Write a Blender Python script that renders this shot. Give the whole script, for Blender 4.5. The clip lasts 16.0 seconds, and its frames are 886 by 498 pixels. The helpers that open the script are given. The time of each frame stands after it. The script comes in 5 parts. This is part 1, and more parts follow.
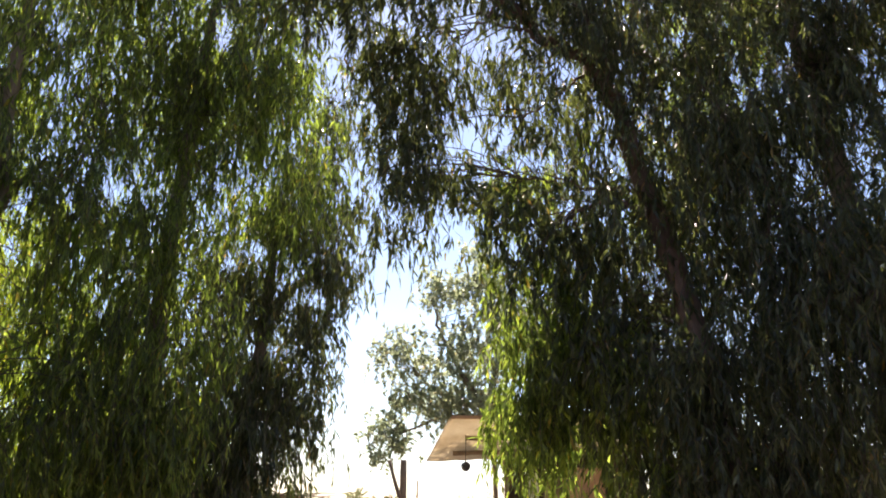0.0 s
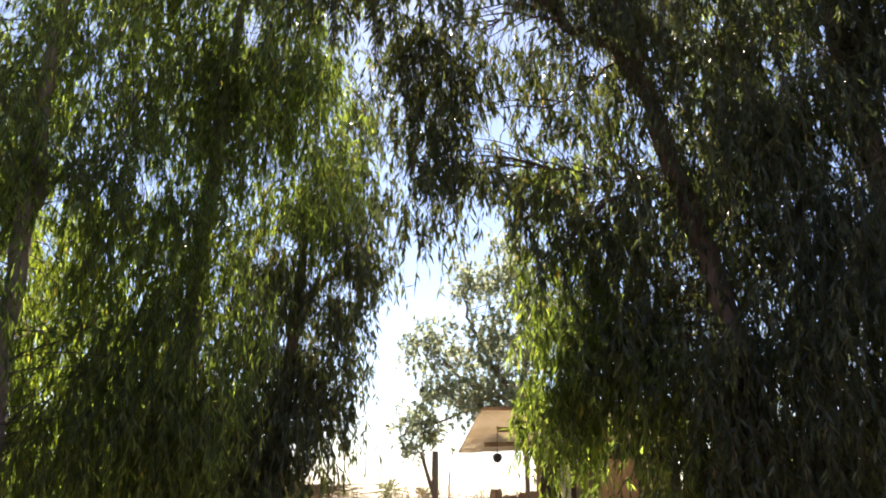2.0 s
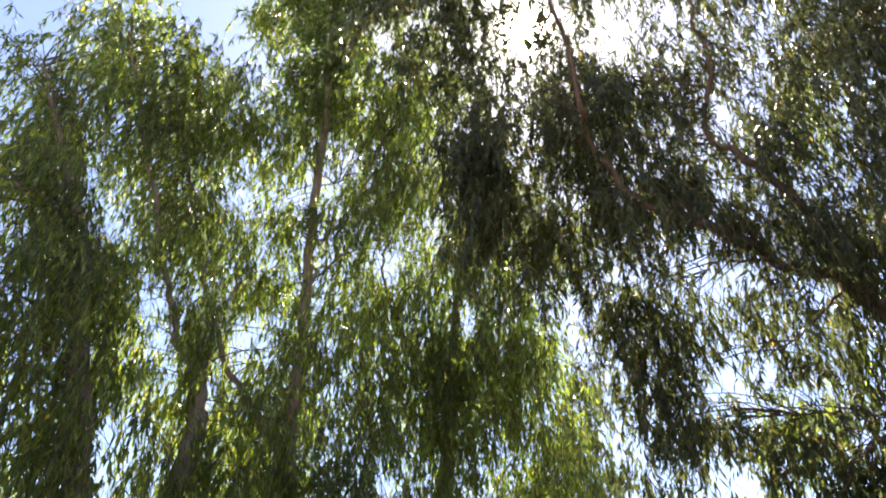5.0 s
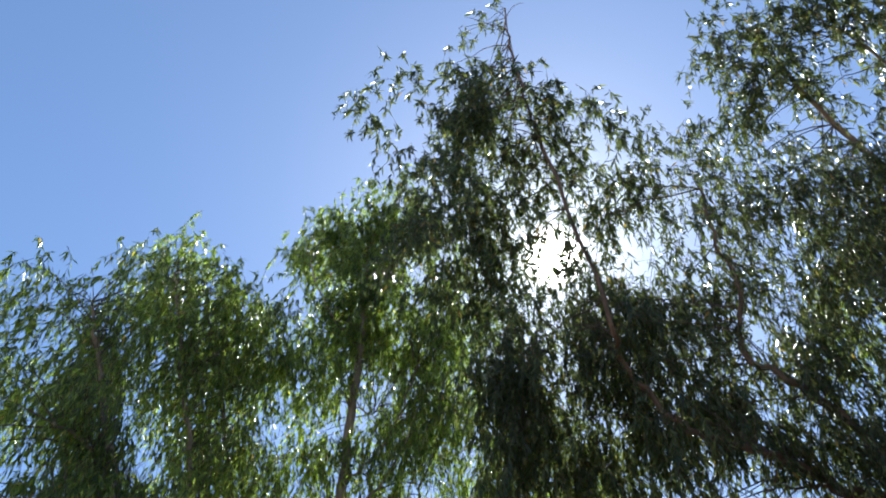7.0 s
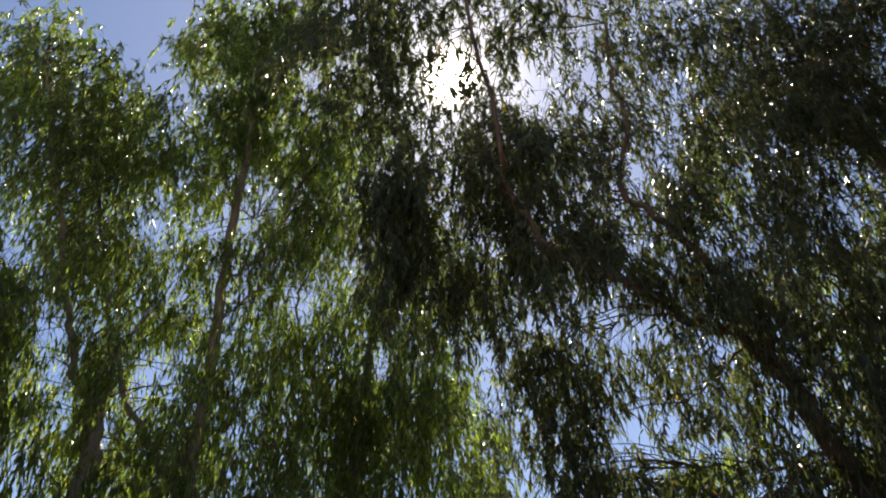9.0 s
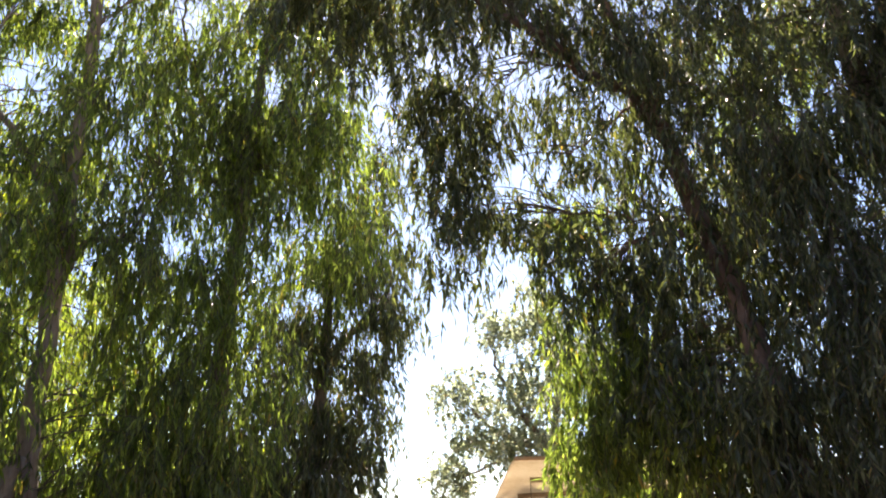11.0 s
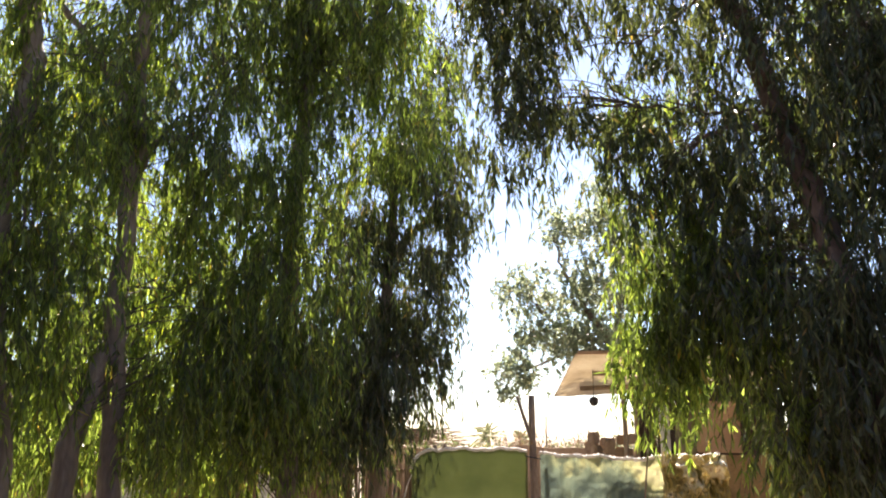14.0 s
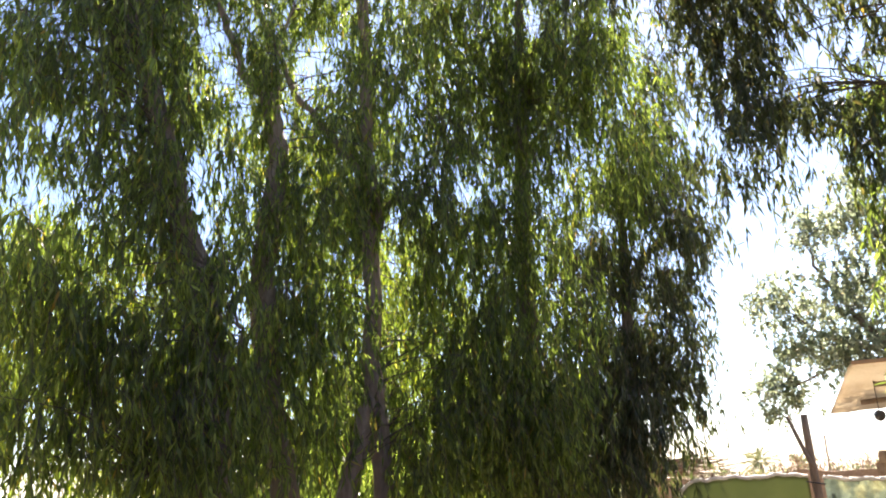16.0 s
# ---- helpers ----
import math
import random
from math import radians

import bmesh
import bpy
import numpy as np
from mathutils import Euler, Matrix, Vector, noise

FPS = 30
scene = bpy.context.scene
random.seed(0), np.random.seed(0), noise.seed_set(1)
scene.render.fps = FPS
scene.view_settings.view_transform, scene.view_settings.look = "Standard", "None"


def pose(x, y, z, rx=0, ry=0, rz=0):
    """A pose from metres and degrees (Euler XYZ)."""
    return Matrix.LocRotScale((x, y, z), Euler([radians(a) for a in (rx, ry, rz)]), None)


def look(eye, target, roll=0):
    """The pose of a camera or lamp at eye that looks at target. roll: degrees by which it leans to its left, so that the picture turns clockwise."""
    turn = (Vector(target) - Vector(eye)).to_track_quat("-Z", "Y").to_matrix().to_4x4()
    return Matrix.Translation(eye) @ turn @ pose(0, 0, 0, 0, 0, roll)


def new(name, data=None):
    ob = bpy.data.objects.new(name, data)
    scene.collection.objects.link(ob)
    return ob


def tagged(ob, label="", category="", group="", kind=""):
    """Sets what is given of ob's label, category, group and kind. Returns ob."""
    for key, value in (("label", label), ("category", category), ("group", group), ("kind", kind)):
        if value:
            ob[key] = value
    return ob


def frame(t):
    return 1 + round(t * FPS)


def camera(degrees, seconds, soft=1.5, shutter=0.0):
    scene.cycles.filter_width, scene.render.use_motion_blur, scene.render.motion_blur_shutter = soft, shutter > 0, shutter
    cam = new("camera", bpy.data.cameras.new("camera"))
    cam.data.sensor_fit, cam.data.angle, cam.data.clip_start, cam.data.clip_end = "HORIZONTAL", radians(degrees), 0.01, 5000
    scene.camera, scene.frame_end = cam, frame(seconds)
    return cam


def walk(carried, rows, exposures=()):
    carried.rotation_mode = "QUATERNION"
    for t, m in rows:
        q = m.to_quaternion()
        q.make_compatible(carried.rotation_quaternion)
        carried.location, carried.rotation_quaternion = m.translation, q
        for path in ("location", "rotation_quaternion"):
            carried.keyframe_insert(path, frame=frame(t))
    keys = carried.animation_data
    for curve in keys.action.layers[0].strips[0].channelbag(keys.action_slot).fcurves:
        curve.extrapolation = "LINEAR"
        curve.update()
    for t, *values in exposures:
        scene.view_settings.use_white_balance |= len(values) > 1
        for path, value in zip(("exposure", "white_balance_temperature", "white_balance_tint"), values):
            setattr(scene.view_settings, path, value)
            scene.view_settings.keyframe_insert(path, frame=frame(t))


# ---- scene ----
# a hand-held camera that turns on the spot: seconds, yaw, pitch, roll
cam = camera(58.3, 16.0, soft=1.9)
EYE = Vector((0.0, 0.0, 1.6))
ROWS = [
    (0.0, 0.37, 17.91, 0.41),
    (0.5, 1.07, 17.52, 0.33),
    (1.0, 1.39, 16.91, 0.18),
    (1.5, 1.04, 17.24, 0.54),
    (2.0, 2.59, 17.31, 0.47),
    (2.5, 3.13, 17.42, 0.14),
    (3.0, 2.93, 17.63, -0.68),
    (3.5, 2.74, 18.42, -1.71),
    (4.0, 4.83, 20.52, -1.22),
    (4.5, 13.29, 29.00, -1.04),
    (4.7, 17.64, 32.44, 0.52),
    (6.8, 26.51, 50.97, 1.79),
    (7.0, 23.81, 53.28, 0.95),
    (7.5, 19.78, 60.14, 2.68),
    (8.0, 17.46, 56.29, 1.23),
    (8.5, 15.87, 46.68, -0.85),
    (9.0, 12.57, 39.94, -2.02),
    (9.5, 8.12, 34.89, -2.55),
    (10.0, 6.00, 29.33, -1.87),
    (10.2, 5.37, 27.36, -1.86),
    (12.3, 4.41, 14.43, -0.31),
    (12.5, 5.14, 14.03, -0.39),
    (13.0, 6.30, 14.40, -0.35),
    (13.5, 7.69, 14.35, 0.28),
    (14.0, 9.29, 13.46, 0.19),
    (14.5, 10.52, 13.26, 0.26),
    (15.0, 13.94, 13.13, -0.59),
    (15.5, 19.84, 14.60, -2.15),
    (16.0, 26.34, 16.36, -3.06),
]
EXPOSURES = [  # seconds, stops, kelvin, tint
    (0.0, 1.73, 7200, 22), (4.0, 1.78, 7200, 22), (4.7, 2.23, 7200, 22), (6.8, 1.43, 6100, 6), (7.0, 1.33, 6000, 6), (7.5, 0.88, 6000, 5), (8.0, 1.03, 6000, 5), (8.5, 0.23, 6100, 5),
    (9.0, 0.95, 7000, 16), (9.5, 1.93, 7200, 21), (10.0, 2.28, 7300, 22), (10.2, 2.28, 7300, 22), (12.3, 2.03, 7100, 22), (15.0, 2.03, 7000, 22), (16.0, 2.28, 6900, 22),
]


def turned(yaw, pitch, roll):
    return Matrix.Translation(EYE) @ pose(0, 0, 0, 90 + pitch, 0, yaw) @ pose(0, 0, 0, 0, 0, roll)


walk(cam, [(t, turned(yaw, pitch, roll)) for t, yaw, pitch, roll in ROWS], EXPOSURES)

# ---- world and sun ----
SUN_AZ, SUN_EL = 10.9, 52.2          # degrees to the left of +y, and above the horizon
SUN_WAY = Vector((-math.sin(radians(SUN_AZ)) * math.cos(radians(SUN_EL)), math.cos(radians(SUN_AZ)) * math.cos(radians(SUN_EL)), math.sin(radians(SUN_EL))))
world = bpy.data.worlds.new("sky")
scene.world = world
world.use_nodes = True
wn, wl = world.node_tree.nodes, world.node_tree.links
sky = wn.new("ShaderNodeTexSky")
sky.sky_type, sky.sun_disc = "NISHITA", False
sky.sun_elevation, sky.sun_rotation = radians(SUN_EL), radians(-SUN_AZ)
sky.altitude, sky.air_density, sky.dust_density, sky.ozone_density = 300, 1.0, 0.35, 3.0
way, dot, glow, scale, both = wn.new("ShaderNodeTexCoord"), wn.new("ShaderNodeVectorMath"), wn.new("ShaderNodeMath"), wn.new("ShaderNodeVectorMath"), wn.new("ShaderNodeVectorMath")
dot.operation, glow.operation, scale.operation, both.operation = "DOT_PRODUCT", "POWER", "SCALE", "ADD"
wl.new(way.outputs["Generated"], dot.inputs[0])
dot.inputs[1].default_value = SUN_WAY
wl.new(dot.outputs["Value"], glow.inputs[0])
glow.inputs[1].default_value = 5000.0      # the bright haze close round the sun
scale.inputs[0].default_value = (400.0, 380.0, 345.0)
wl.new(glow.outputs[0], scale.inputs["Scale"])
haze, pale, more = wn.new("ShaderNodeMath"), wn.new("ShaderNodeVectorMath"), wn.new("ShaderNodeVectorMath")
haze.operation, pale.operation, more.operation = "POWER", "SCALE", "ADD"
haze.inputs[1].default_value = 260.0        # the wide pale aureole
pale.inputs[0].default_value = (5.0, 4.9, 4.6)
wl.new(dot.outputs["Value"], haze.inputs[0])
wl.new(haze.outputs[0], pale.inputs["Scale"])
wl.new(sky.outputs[0], more.inputs[0])
wl.new(pale.outputs[0], more.inputs[1])
wl.new(more.outputs[0], both.inputs[0])
wl.new(scale.outputs[0], both.inputs[1])
wl.new(both.outputs[0], wn["Background"].inputs[0])
wn["Background"].inputs[1].default_value = 0.077

sun_data = bpy.data.lights.new("sun", "SUN")
sun_data.energy, sun_data.angle, sun_data.color = 5.0, radians(0.53), (1.0, 0.95, 0.86)
sun = new("sun", sun_data)
sun.matrix_world = look(SUN_WAY * 60, (0, 0, 0))


# ---- materials ----
def nodes_of(name):
    m = bpy.data.materials.new(name)
    m.use_nodes = True
    return m, m.node_tree.nodes, m.node_tree.links, m.node_tree.nodes["Principled BSDF"]


def ramp(nodes, links, source, stops):
    r = nodes.new("ShaderNodeValToRGB")
    e = r.color_ramp.elements
    while len(e) < len(stops):
        e.new(0.5)
    for k, (at, c) in zip(e, stops):
        k.position, k.color = at, (*c, 1)
    links.new(source, r.inputs[0])
    return r


def leaf_material(name, dark, mid, light, translucent, glow_tint, rough=0.38):
    m, n, l, b = nodes_of(name)
    geo = n.new("ShaderNodeNewGeometry")
    r = ramp(n, l, geo.outputs["Random Per Island"], [(0.0, dark), (0.55, mid), (0.97, light), (1.0, (0.24, 0.15, 0.055))])
    l.new(r.outputs[0], b.inputs["Base Color"])
    b.inputs["Roughness"].default_value = rough
    b.inputs["IOR"].default_value = 1.45
    t = n.new("ShaderNodeBsdfTranslucent")
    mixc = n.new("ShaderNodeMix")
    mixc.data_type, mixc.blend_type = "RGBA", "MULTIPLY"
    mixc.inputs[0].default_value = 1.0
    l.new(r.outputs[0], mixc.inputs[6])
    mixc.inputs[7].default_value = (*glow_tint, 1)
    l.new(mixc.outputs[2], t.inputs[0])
    mix = n.new("ShaderNodeMixShader")
    mix.inputs[0].default_value = translucent
    l.new(b.outputs[0], mix.inputs[1])
    l.new(t.outputs[0], mix.inputs[2])
    l.new(mix.outputs[0], n["Material Output"].inputs[0])
    return m


def mottled(name, stops, scale=3.0, fine=40.0, rough=0.85, bump=0.3, stretch=(1, 1, 1), metal=0.0, shift=0.0, grain=0.4):
    """A surface with broad stains or patches of tone, fine grain and relief, in metres."""
    m, n, l, b = nodes_of(name)
    tc, mp = n.new("ShaderNodeTexCoord"), n.new("ShaderNodeMapping")
    mp.inputs["Scale"].default_value = stretch
    l.new(tc.outputs["Object"], mp.inputs[0])
    a, c = n.new("ShaderNodeTexNoise"), n.new("ShaderNodeTexNoise")
    for k, sc, det in ((a, scale, 5), (c, fine, 6)):
        k.inputs["Scale"].default_value, k.inputs["Detail"].default_value = sc, det
        l.new(mp.outputs[0], k.inputs["Vector"])
    mixv = n.new("ShaderNodeMix")
    mixv.inputs[0].default_value = grain
    l.new(a.outputs[0], mixv.inputs[2])
    l.new(c.outputs[0], mixv.inputs[3])
    source = mixv.outputs[0]
    if shift:
        info, add = n.new("ShaderNodeObjectInfo"), n.new("ShaderNodeMath")
        add.operation = "MULTIPLY_ADD"
        l.new(info.outputs["Random"], add.inputs[0])
        add.inputs[1].default_value = shift
        l.new(source, add.inputs[2])
        source = add.outputs[0]
    r = ramp(n, l, source, stops)
    l.new(r.outputs[0], b.inputs["Base Color"])
    b.inputs["Roughness"].default_value, b.inputs["Metallic"].default_value = rough, metal
    bp = n.new("ShaderNodeBump")
    bp.inputs["Strength"].default_value, bp.inputs["Distance"].default_value = bump, 0.02
    l.new(mixv.outputs[0], bp.inputs["Height"])
    l.new(bp.outputs[0], b.inputs["Normal"])
    return m


def cloth_material(name, stops, translucent=0.35, weave=220.0, rough=0.7, scale=2.2):
    m = mottled(name, stops, scale, weave, rough, 0.25, grain=0.12)
    n, l = m.node_tree.nodes, m.node_tree.links
    t, mix = n.new("ShaderNodeBsdfTranslucent"), n.new("ShaderNodeMixShader")
    l.new(n["Color Ramp"].outputs[0], t.inputs[0])
    mix.inputs[0].default_value = translucent
    l.new(n["Principled BSDF"].outputs[0], mix.inputs[1])
    l.new(t.outputs[0], mix.inputs[2])
    l.new(mix.outputs[0], n["Material Output"].inputs[0])
    return m


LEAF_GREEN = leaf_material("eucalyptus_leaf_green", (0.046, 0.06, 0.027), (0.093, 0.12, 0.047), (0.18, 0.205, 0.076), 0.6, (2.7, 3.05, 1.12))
# Grey leaf darkened to paint in the deep shade of the right-hand trees.
LEAF_GREY_SHADED = leaf_material("eucalyptus_leaf_grey_shaded", (0.034, 0.045, 0.026), (0.060, 0.075, 0.040), (0.12, 0.135, 0.072), 0.44, (2.1, 2.15, 1.0), 0.31)
# Brighter copy of the green leaf: sunlight on the rear tree painted in.
LEAF_SUNLIT = leaf_material("eucalyptus_leaf_sunlit", (0.09, 0.12, 0.022), (0.14, 0.18, 0.032), (0.19, 0.23, 0.045), 0.6, (2.7, 2.7, 0.6))
# Grey-green leaf, its colour paled further to put in haze and back light.
LEAF_BUSH = leaf_material("broad_leaf_paled", (0.135, 0.16, 0.115), (0.21, 0.24, 0.175), (0.30, 0.325, 0.245), 0.58, (1.95, 2.0, 1.6), 0.45)
LEAF_DRY = leaf_material("dry_leaf", (0.16, 0.115, 0.075), (0.24, 0.18, 0.12), (0.33, 0.27, 0.18), 0.3, (1.5, 1.4, 1.2), 0.6)
# Leaf colour paled to put distance haze on the palms and scrub.
LEAF_HAZED = leaf_material("palm_leaf_hazed", (0.1, 0.12, 0.07), (0.16, 0.17, 0.1), (0.22, 0.22, 0.14), 0.4, (1.8, 1.8, 1.2), 0.5)
BARK = mottled("eucalyptus_bark", [(0.25, (0.08, 0.056, 0.038)), (0.5, (0.21, 0.16, 0.115)), (0.75, (0.36, 0.30, 0.235))], 3.5, 30, 0.85, 0.5, (1, 1, 0.25))
BARK_RED = mottled("peeling_red_bark", [(0.25, (0.04, 0.026, 0.02)), (0.5, (0.11, 0.07, 0.05)), (0.75, (0.22, 0.15, 0.11))], 4, 30, 0.85, 0.5, (1, 1, 0.25))
TWIG = mottled("twig_bark", [(0.3, (0.045, 0.034, 0.024)), (0.7, (0.13, 0.10, 0.068))], 12, 60, 0.8, 0.2)
EARTH = mottled("dry_earth", [(0.3, (0.19, 0.14, 0.095)), (0.5, (0.29, 0.225, 0.155)), (0.72, (0.39, 0.315, 0.225))], 0.6, 14, 0.95, 0.6)
GREEN_CLOTH = mottled("green_shade_cloth", [(0.3, (0.125, 0.155, 0.062)), (0.5, (0.16, 0.188, 0.078)), (0.75, (0.21, 0.238, 0.105))], 2.2, 180, 0.75, 0.12, (1, 1, 1.4), grain=0.15)
HEM = cloth_material("white_hem", [(0.3, (0.55, 0.52, 0.45)), (0.7, (0.78, 0.76, 0.70))], 0.3)
# Blue-grey and cream patches paint dappled shade and back light on the sheet.
DAPPLED_PLASTIC = cloth_material("pale_green_dappled_plastic", [(0.36, (0.16, 0.21, 0.17)), (0.46, (0.26, 0.31, 0.22)), (0.52, (0.52, 0.52, 0.30)), (0.6, (0.66, 0.64, 0.42)), (0.68, (0.30, 0.36, 0.26))], 0.3, 60, 0.4, 1.1)
# Shifts the pattern so the painted shade lies to the left.
DAPPLED_PLASTIC.node_tree.nodes["Mapping"].inputs["Location"].default_value = (1.35, 0.0, 0.4)
NETTING = mottled("faded_green_netting", [(0.3, (0.05, 0.06, 0.02)), (0.5, (0.12, 0.13, 0.04)), (0.72, (0.22, 0.22, 0.09))], 3.0, 60, 0.7, 0.4, (2, 2, 0.6))
SACK = cloth_material("yellow_woven_sack", [(0.32, (0.26, 0.20, 0.06)), (0.43, (0.45, 0.36, 0.13)), (0.53, (0.60, 0.51, 0.25)), (0.62, (0.72, 0.68, 0.54)), (0.74, (0.42, 0.28, 0.15))], 0.25, 40, 0.55, 4.5)
# Darker copy of BOARD: the gloom behind the fence is in its colour.
DARK_BOARD = mottled("darkened_board", [(0.3, (0.035, 0.022, 0.015)), (0.55, (0.075, 0.048, 0.032)), (0.75, (0.13, 0.09, 0.06))], 3, 30, 0.9, 0.4, (1, 1, 0.2), shift=0.15)
BOARD = mottled("brown_board", [(0.3, (0.16, 0.10, 0.05)), (0.55, (0.27, 0.18, 0.09)), (0.75, (0.36, 0.26, 0.15))], 2, 30, 0.8, 0.3)
TAN_BOARD = mottled("tan_board", [(0.3, (0.40, 0.24, 0.13)), (0.55, (0.50, 0.31, 0.18)), (0.75, (0.58, 0.40, 0.25))], 1.6, 25, 0.8, 0.2)
ROOF = mottled("cream_roof_sheet", [(0.3, (0.34, 0.28, 0.19)), (0.5, (0.46, 0.40, 0.29)), (0.72, (0.55, 0.50, 0.39))], 1.8, 30, 0.7, 0.2)
POLE = mottled("weathered_pole", [(0.3, (0.11, 0.075, 0.05)), (0.55, (0.22, 0.16, 0.11)), (0.75, (0.34, 0.27, 0.2))], 5, 50, 0.9, 0.5, (1, 1, 0.2), shift=0.12)
REED = mottled("dry_reed", [(0.3, (0.07, 0.045, 0.03)), (0.55, (0.15, 0.10, 0.065)), (0.8, (0.28, 0.21, 0.145))], 5, 50, 0.9, 0.3, (1, 1, 0.2), shift=0.3)
MUD = mottled("mud_plaster", [(0.3, (0.20, 0.125, 0.08)), (0.5, (0.30, 0.21, 0.145)), (0.72, (0.42, 0.32, 0.235))], 1.4, 18, 0.95, 0.5)
WHITE_SHEET = mottled("old_white_sheet", [(0.25, (0.38, 0.35, 0.31)), (0.5, (0.62, 0.60, 0.55)), (0.75, (0.75, 0.74, 0.70))], 2.5, 30, 0.6, 0.2)
BLACK = mottled("black_plastic", [(0.3, (0.015, 0.015, 0.016)), (0.7, (0.035, 0.034, 0.034))], 8, 60, 0.45, 0.1)


# ---- mesh helpers ----
def mesh_object(name, verts, faces, material, parent=None, label="", smooth=False):
    me = bpy.data.meshes.new(name)
    me.from_pydata(verts, [], faces)
    me.materials.append(material)
    if smooth:
        me.shade_smooth()
    me.update()
    ob = new(name, me)
    ob.parent = parent
    return tagged(ob, label)


def part(name, bm, material, parent=None, label="", smooth=False):
    me = bpy.data.meshes.new(name)
    bm.to_mesh(me)
    bm.free()
    me.materials.append(material)
    if smooth:
        me.shade_smooth()
    ob = new(name, me)
    ob.parent = parent
    return tagged(ob, label)


def thing(name, label, category, group="", at=(0, 0, 0)):
    ob = new(name)
    ob.empty_display_size = 0.2
    ob.location = at
    return tagged(ob, label, category, group)


def box(size, at=(0, 0, 0), turn=0.0, bevel=0.012):
    bm = bmesh.new()
    bmesh.ops.create_cube(bm, size=1.0)
    bmesh.ops.scale(bm, vec=size, verts=bm.verts)
    bmesh.ops.bevel(bm, geom=bm.edges[:], offset=min(bevel, min(size) * 0.3), segments=2, affect="EDGES")
    bmesh.ops.transform(bm, matrix=pose(*at, 0, 0, turn), verts=bm.verts)
    return bm


def spline(points, per=5):
    """Catmull-Rom points through the given ones."""
    p = [np.array(q, float) for q in points]
    p = [2 * p[0] - p[1], *p, 2 * p[-1] - p[-2]]
    out = []
    for a, b, c, d in zip(p, p[1:], p[2:], p[3:]):
        for k in range(per):
            t = k / per
            out.append(0.5 * (2 * b + (c - a) * t + (2 * a - 5 * b + 4 * c - d) * t * t + (3 * b - a - 3 * c + d) * t ** 3))
    out.append(p[-2])
    return np.array(out)


def tube(points, r0, r1, sides=10, rough=0.0, rng=None, cap=True):
    """Vertices and faces of a tapered tube along points."""
    p = np.asarray(points, float)
    n = len(p)
    tan = np.gradient(p, axis=0)
    tan /= np.linalg.norm(tan, axis=1, keepdims=True) + 1e-9
    ref = np.where(np.abs(tan[:, 2:3]) > 0.9, [[1.0, 0, 0]], [[0, 0, 1.0]])
    u = np.cross(tan, ref)
    u /= np.linalg.norm(u, axis=1, keepdims=True) + 1e-9
    for i in range(1, n):
        v = u[i - 1] - tan[i] * (u[i - 1] @ tan[i])
        u[i] = v / (np.linalg.norm(v) + 1e-9)
    w = np.cross(tan, u)
    ang = np.linspace(0, 2 * np.pi, sides, endpoint=False)
    rad = np.linspace(r0, r1, n)[:, None] * np.ones(sides)
    if rough and rng is not None:
        rad = rad * (1 + rough * rng.standard_normal((n, sides)))
    v = p[:, None] + rad[..., None] * (np.cos(ang)[None, :, None] * u[:, None] + np.sin(ang)[None, :, None] * w[:, None])
    faces = [(i * sides + j, i * sides + (j + 1) % sides, (i + 1) * sides + (j + 1) % sides, (i + 1) * sides + j) for i in range(n - 1) for j in range(sides)]
    if cap:
        faces += [tuple(range(sides))[::-1], tuple((n - 1) * sides + j for j in range(sides))]
    return v.reshape(-1, 3), faces


def joined(pieces):
    verts, faces, k = [], [], 0
    for v, f in pieces:
        verts.append(v)
        faces += [tuple(i + k for i in q) for q in f]
        k += len(v)
    return np.concatenate(verts), faces


def big_mesh(name, verts, quads, material, parent, label=""):
    """A mesh of many four-cornered faces, laid in at once."""
    me = bpy.data.meshes.new(name)
    nq = len(quads)
    me.vertices.add(len(verts))
    me.vertices.foreach_set("co", np.ascontiguousarray(verts, np.float32).ravel())
    me.loops.add(nq * 4)
    me.loops.foreach_set("vertex_index", np.ascontiguousarray(quads, np.int32).ravel())
    me.polygons.add(nq)
    me.polygons.foreach_set("loop_start", np.arange(0, nq * 4, 4, dtype=np.int32))
    me.update(calc_edges=True)
    me.validate()
    me.materials.append(material)
    ob = new(name, me)
    ob.parent = parent
    return tagged(ob, label)


def unit(v):
    return v / (np.linalg.norm(v, axis=-1, keepdims=True) + 1e-9)


def leaves(base, way, length, width, rng, fold=0.3):
    """Long pointed leaves, folded along the midrib: four corners each."""
    n = len(base)
    side = unit(np.cross(way, unit(rng.standard_normal((n, 3)))))
    up = np.cross(side, way)
    l, w = length[:, None], width[:, None]
    mid = base + way * l * rng.uniform(0.3, 0.5, (n, 1)) + up * w * fold
    v = np.stack([base, mid + side * w * 0.5, base + way * l + up * l * rng.uniform(-0.12, 0.12, (n, 1)), mid - side * w * 0.5], 1).reshape(-1, 3)
    return v, np.arange(n)[:, None] * 4 + [0, 1, 2, 3]


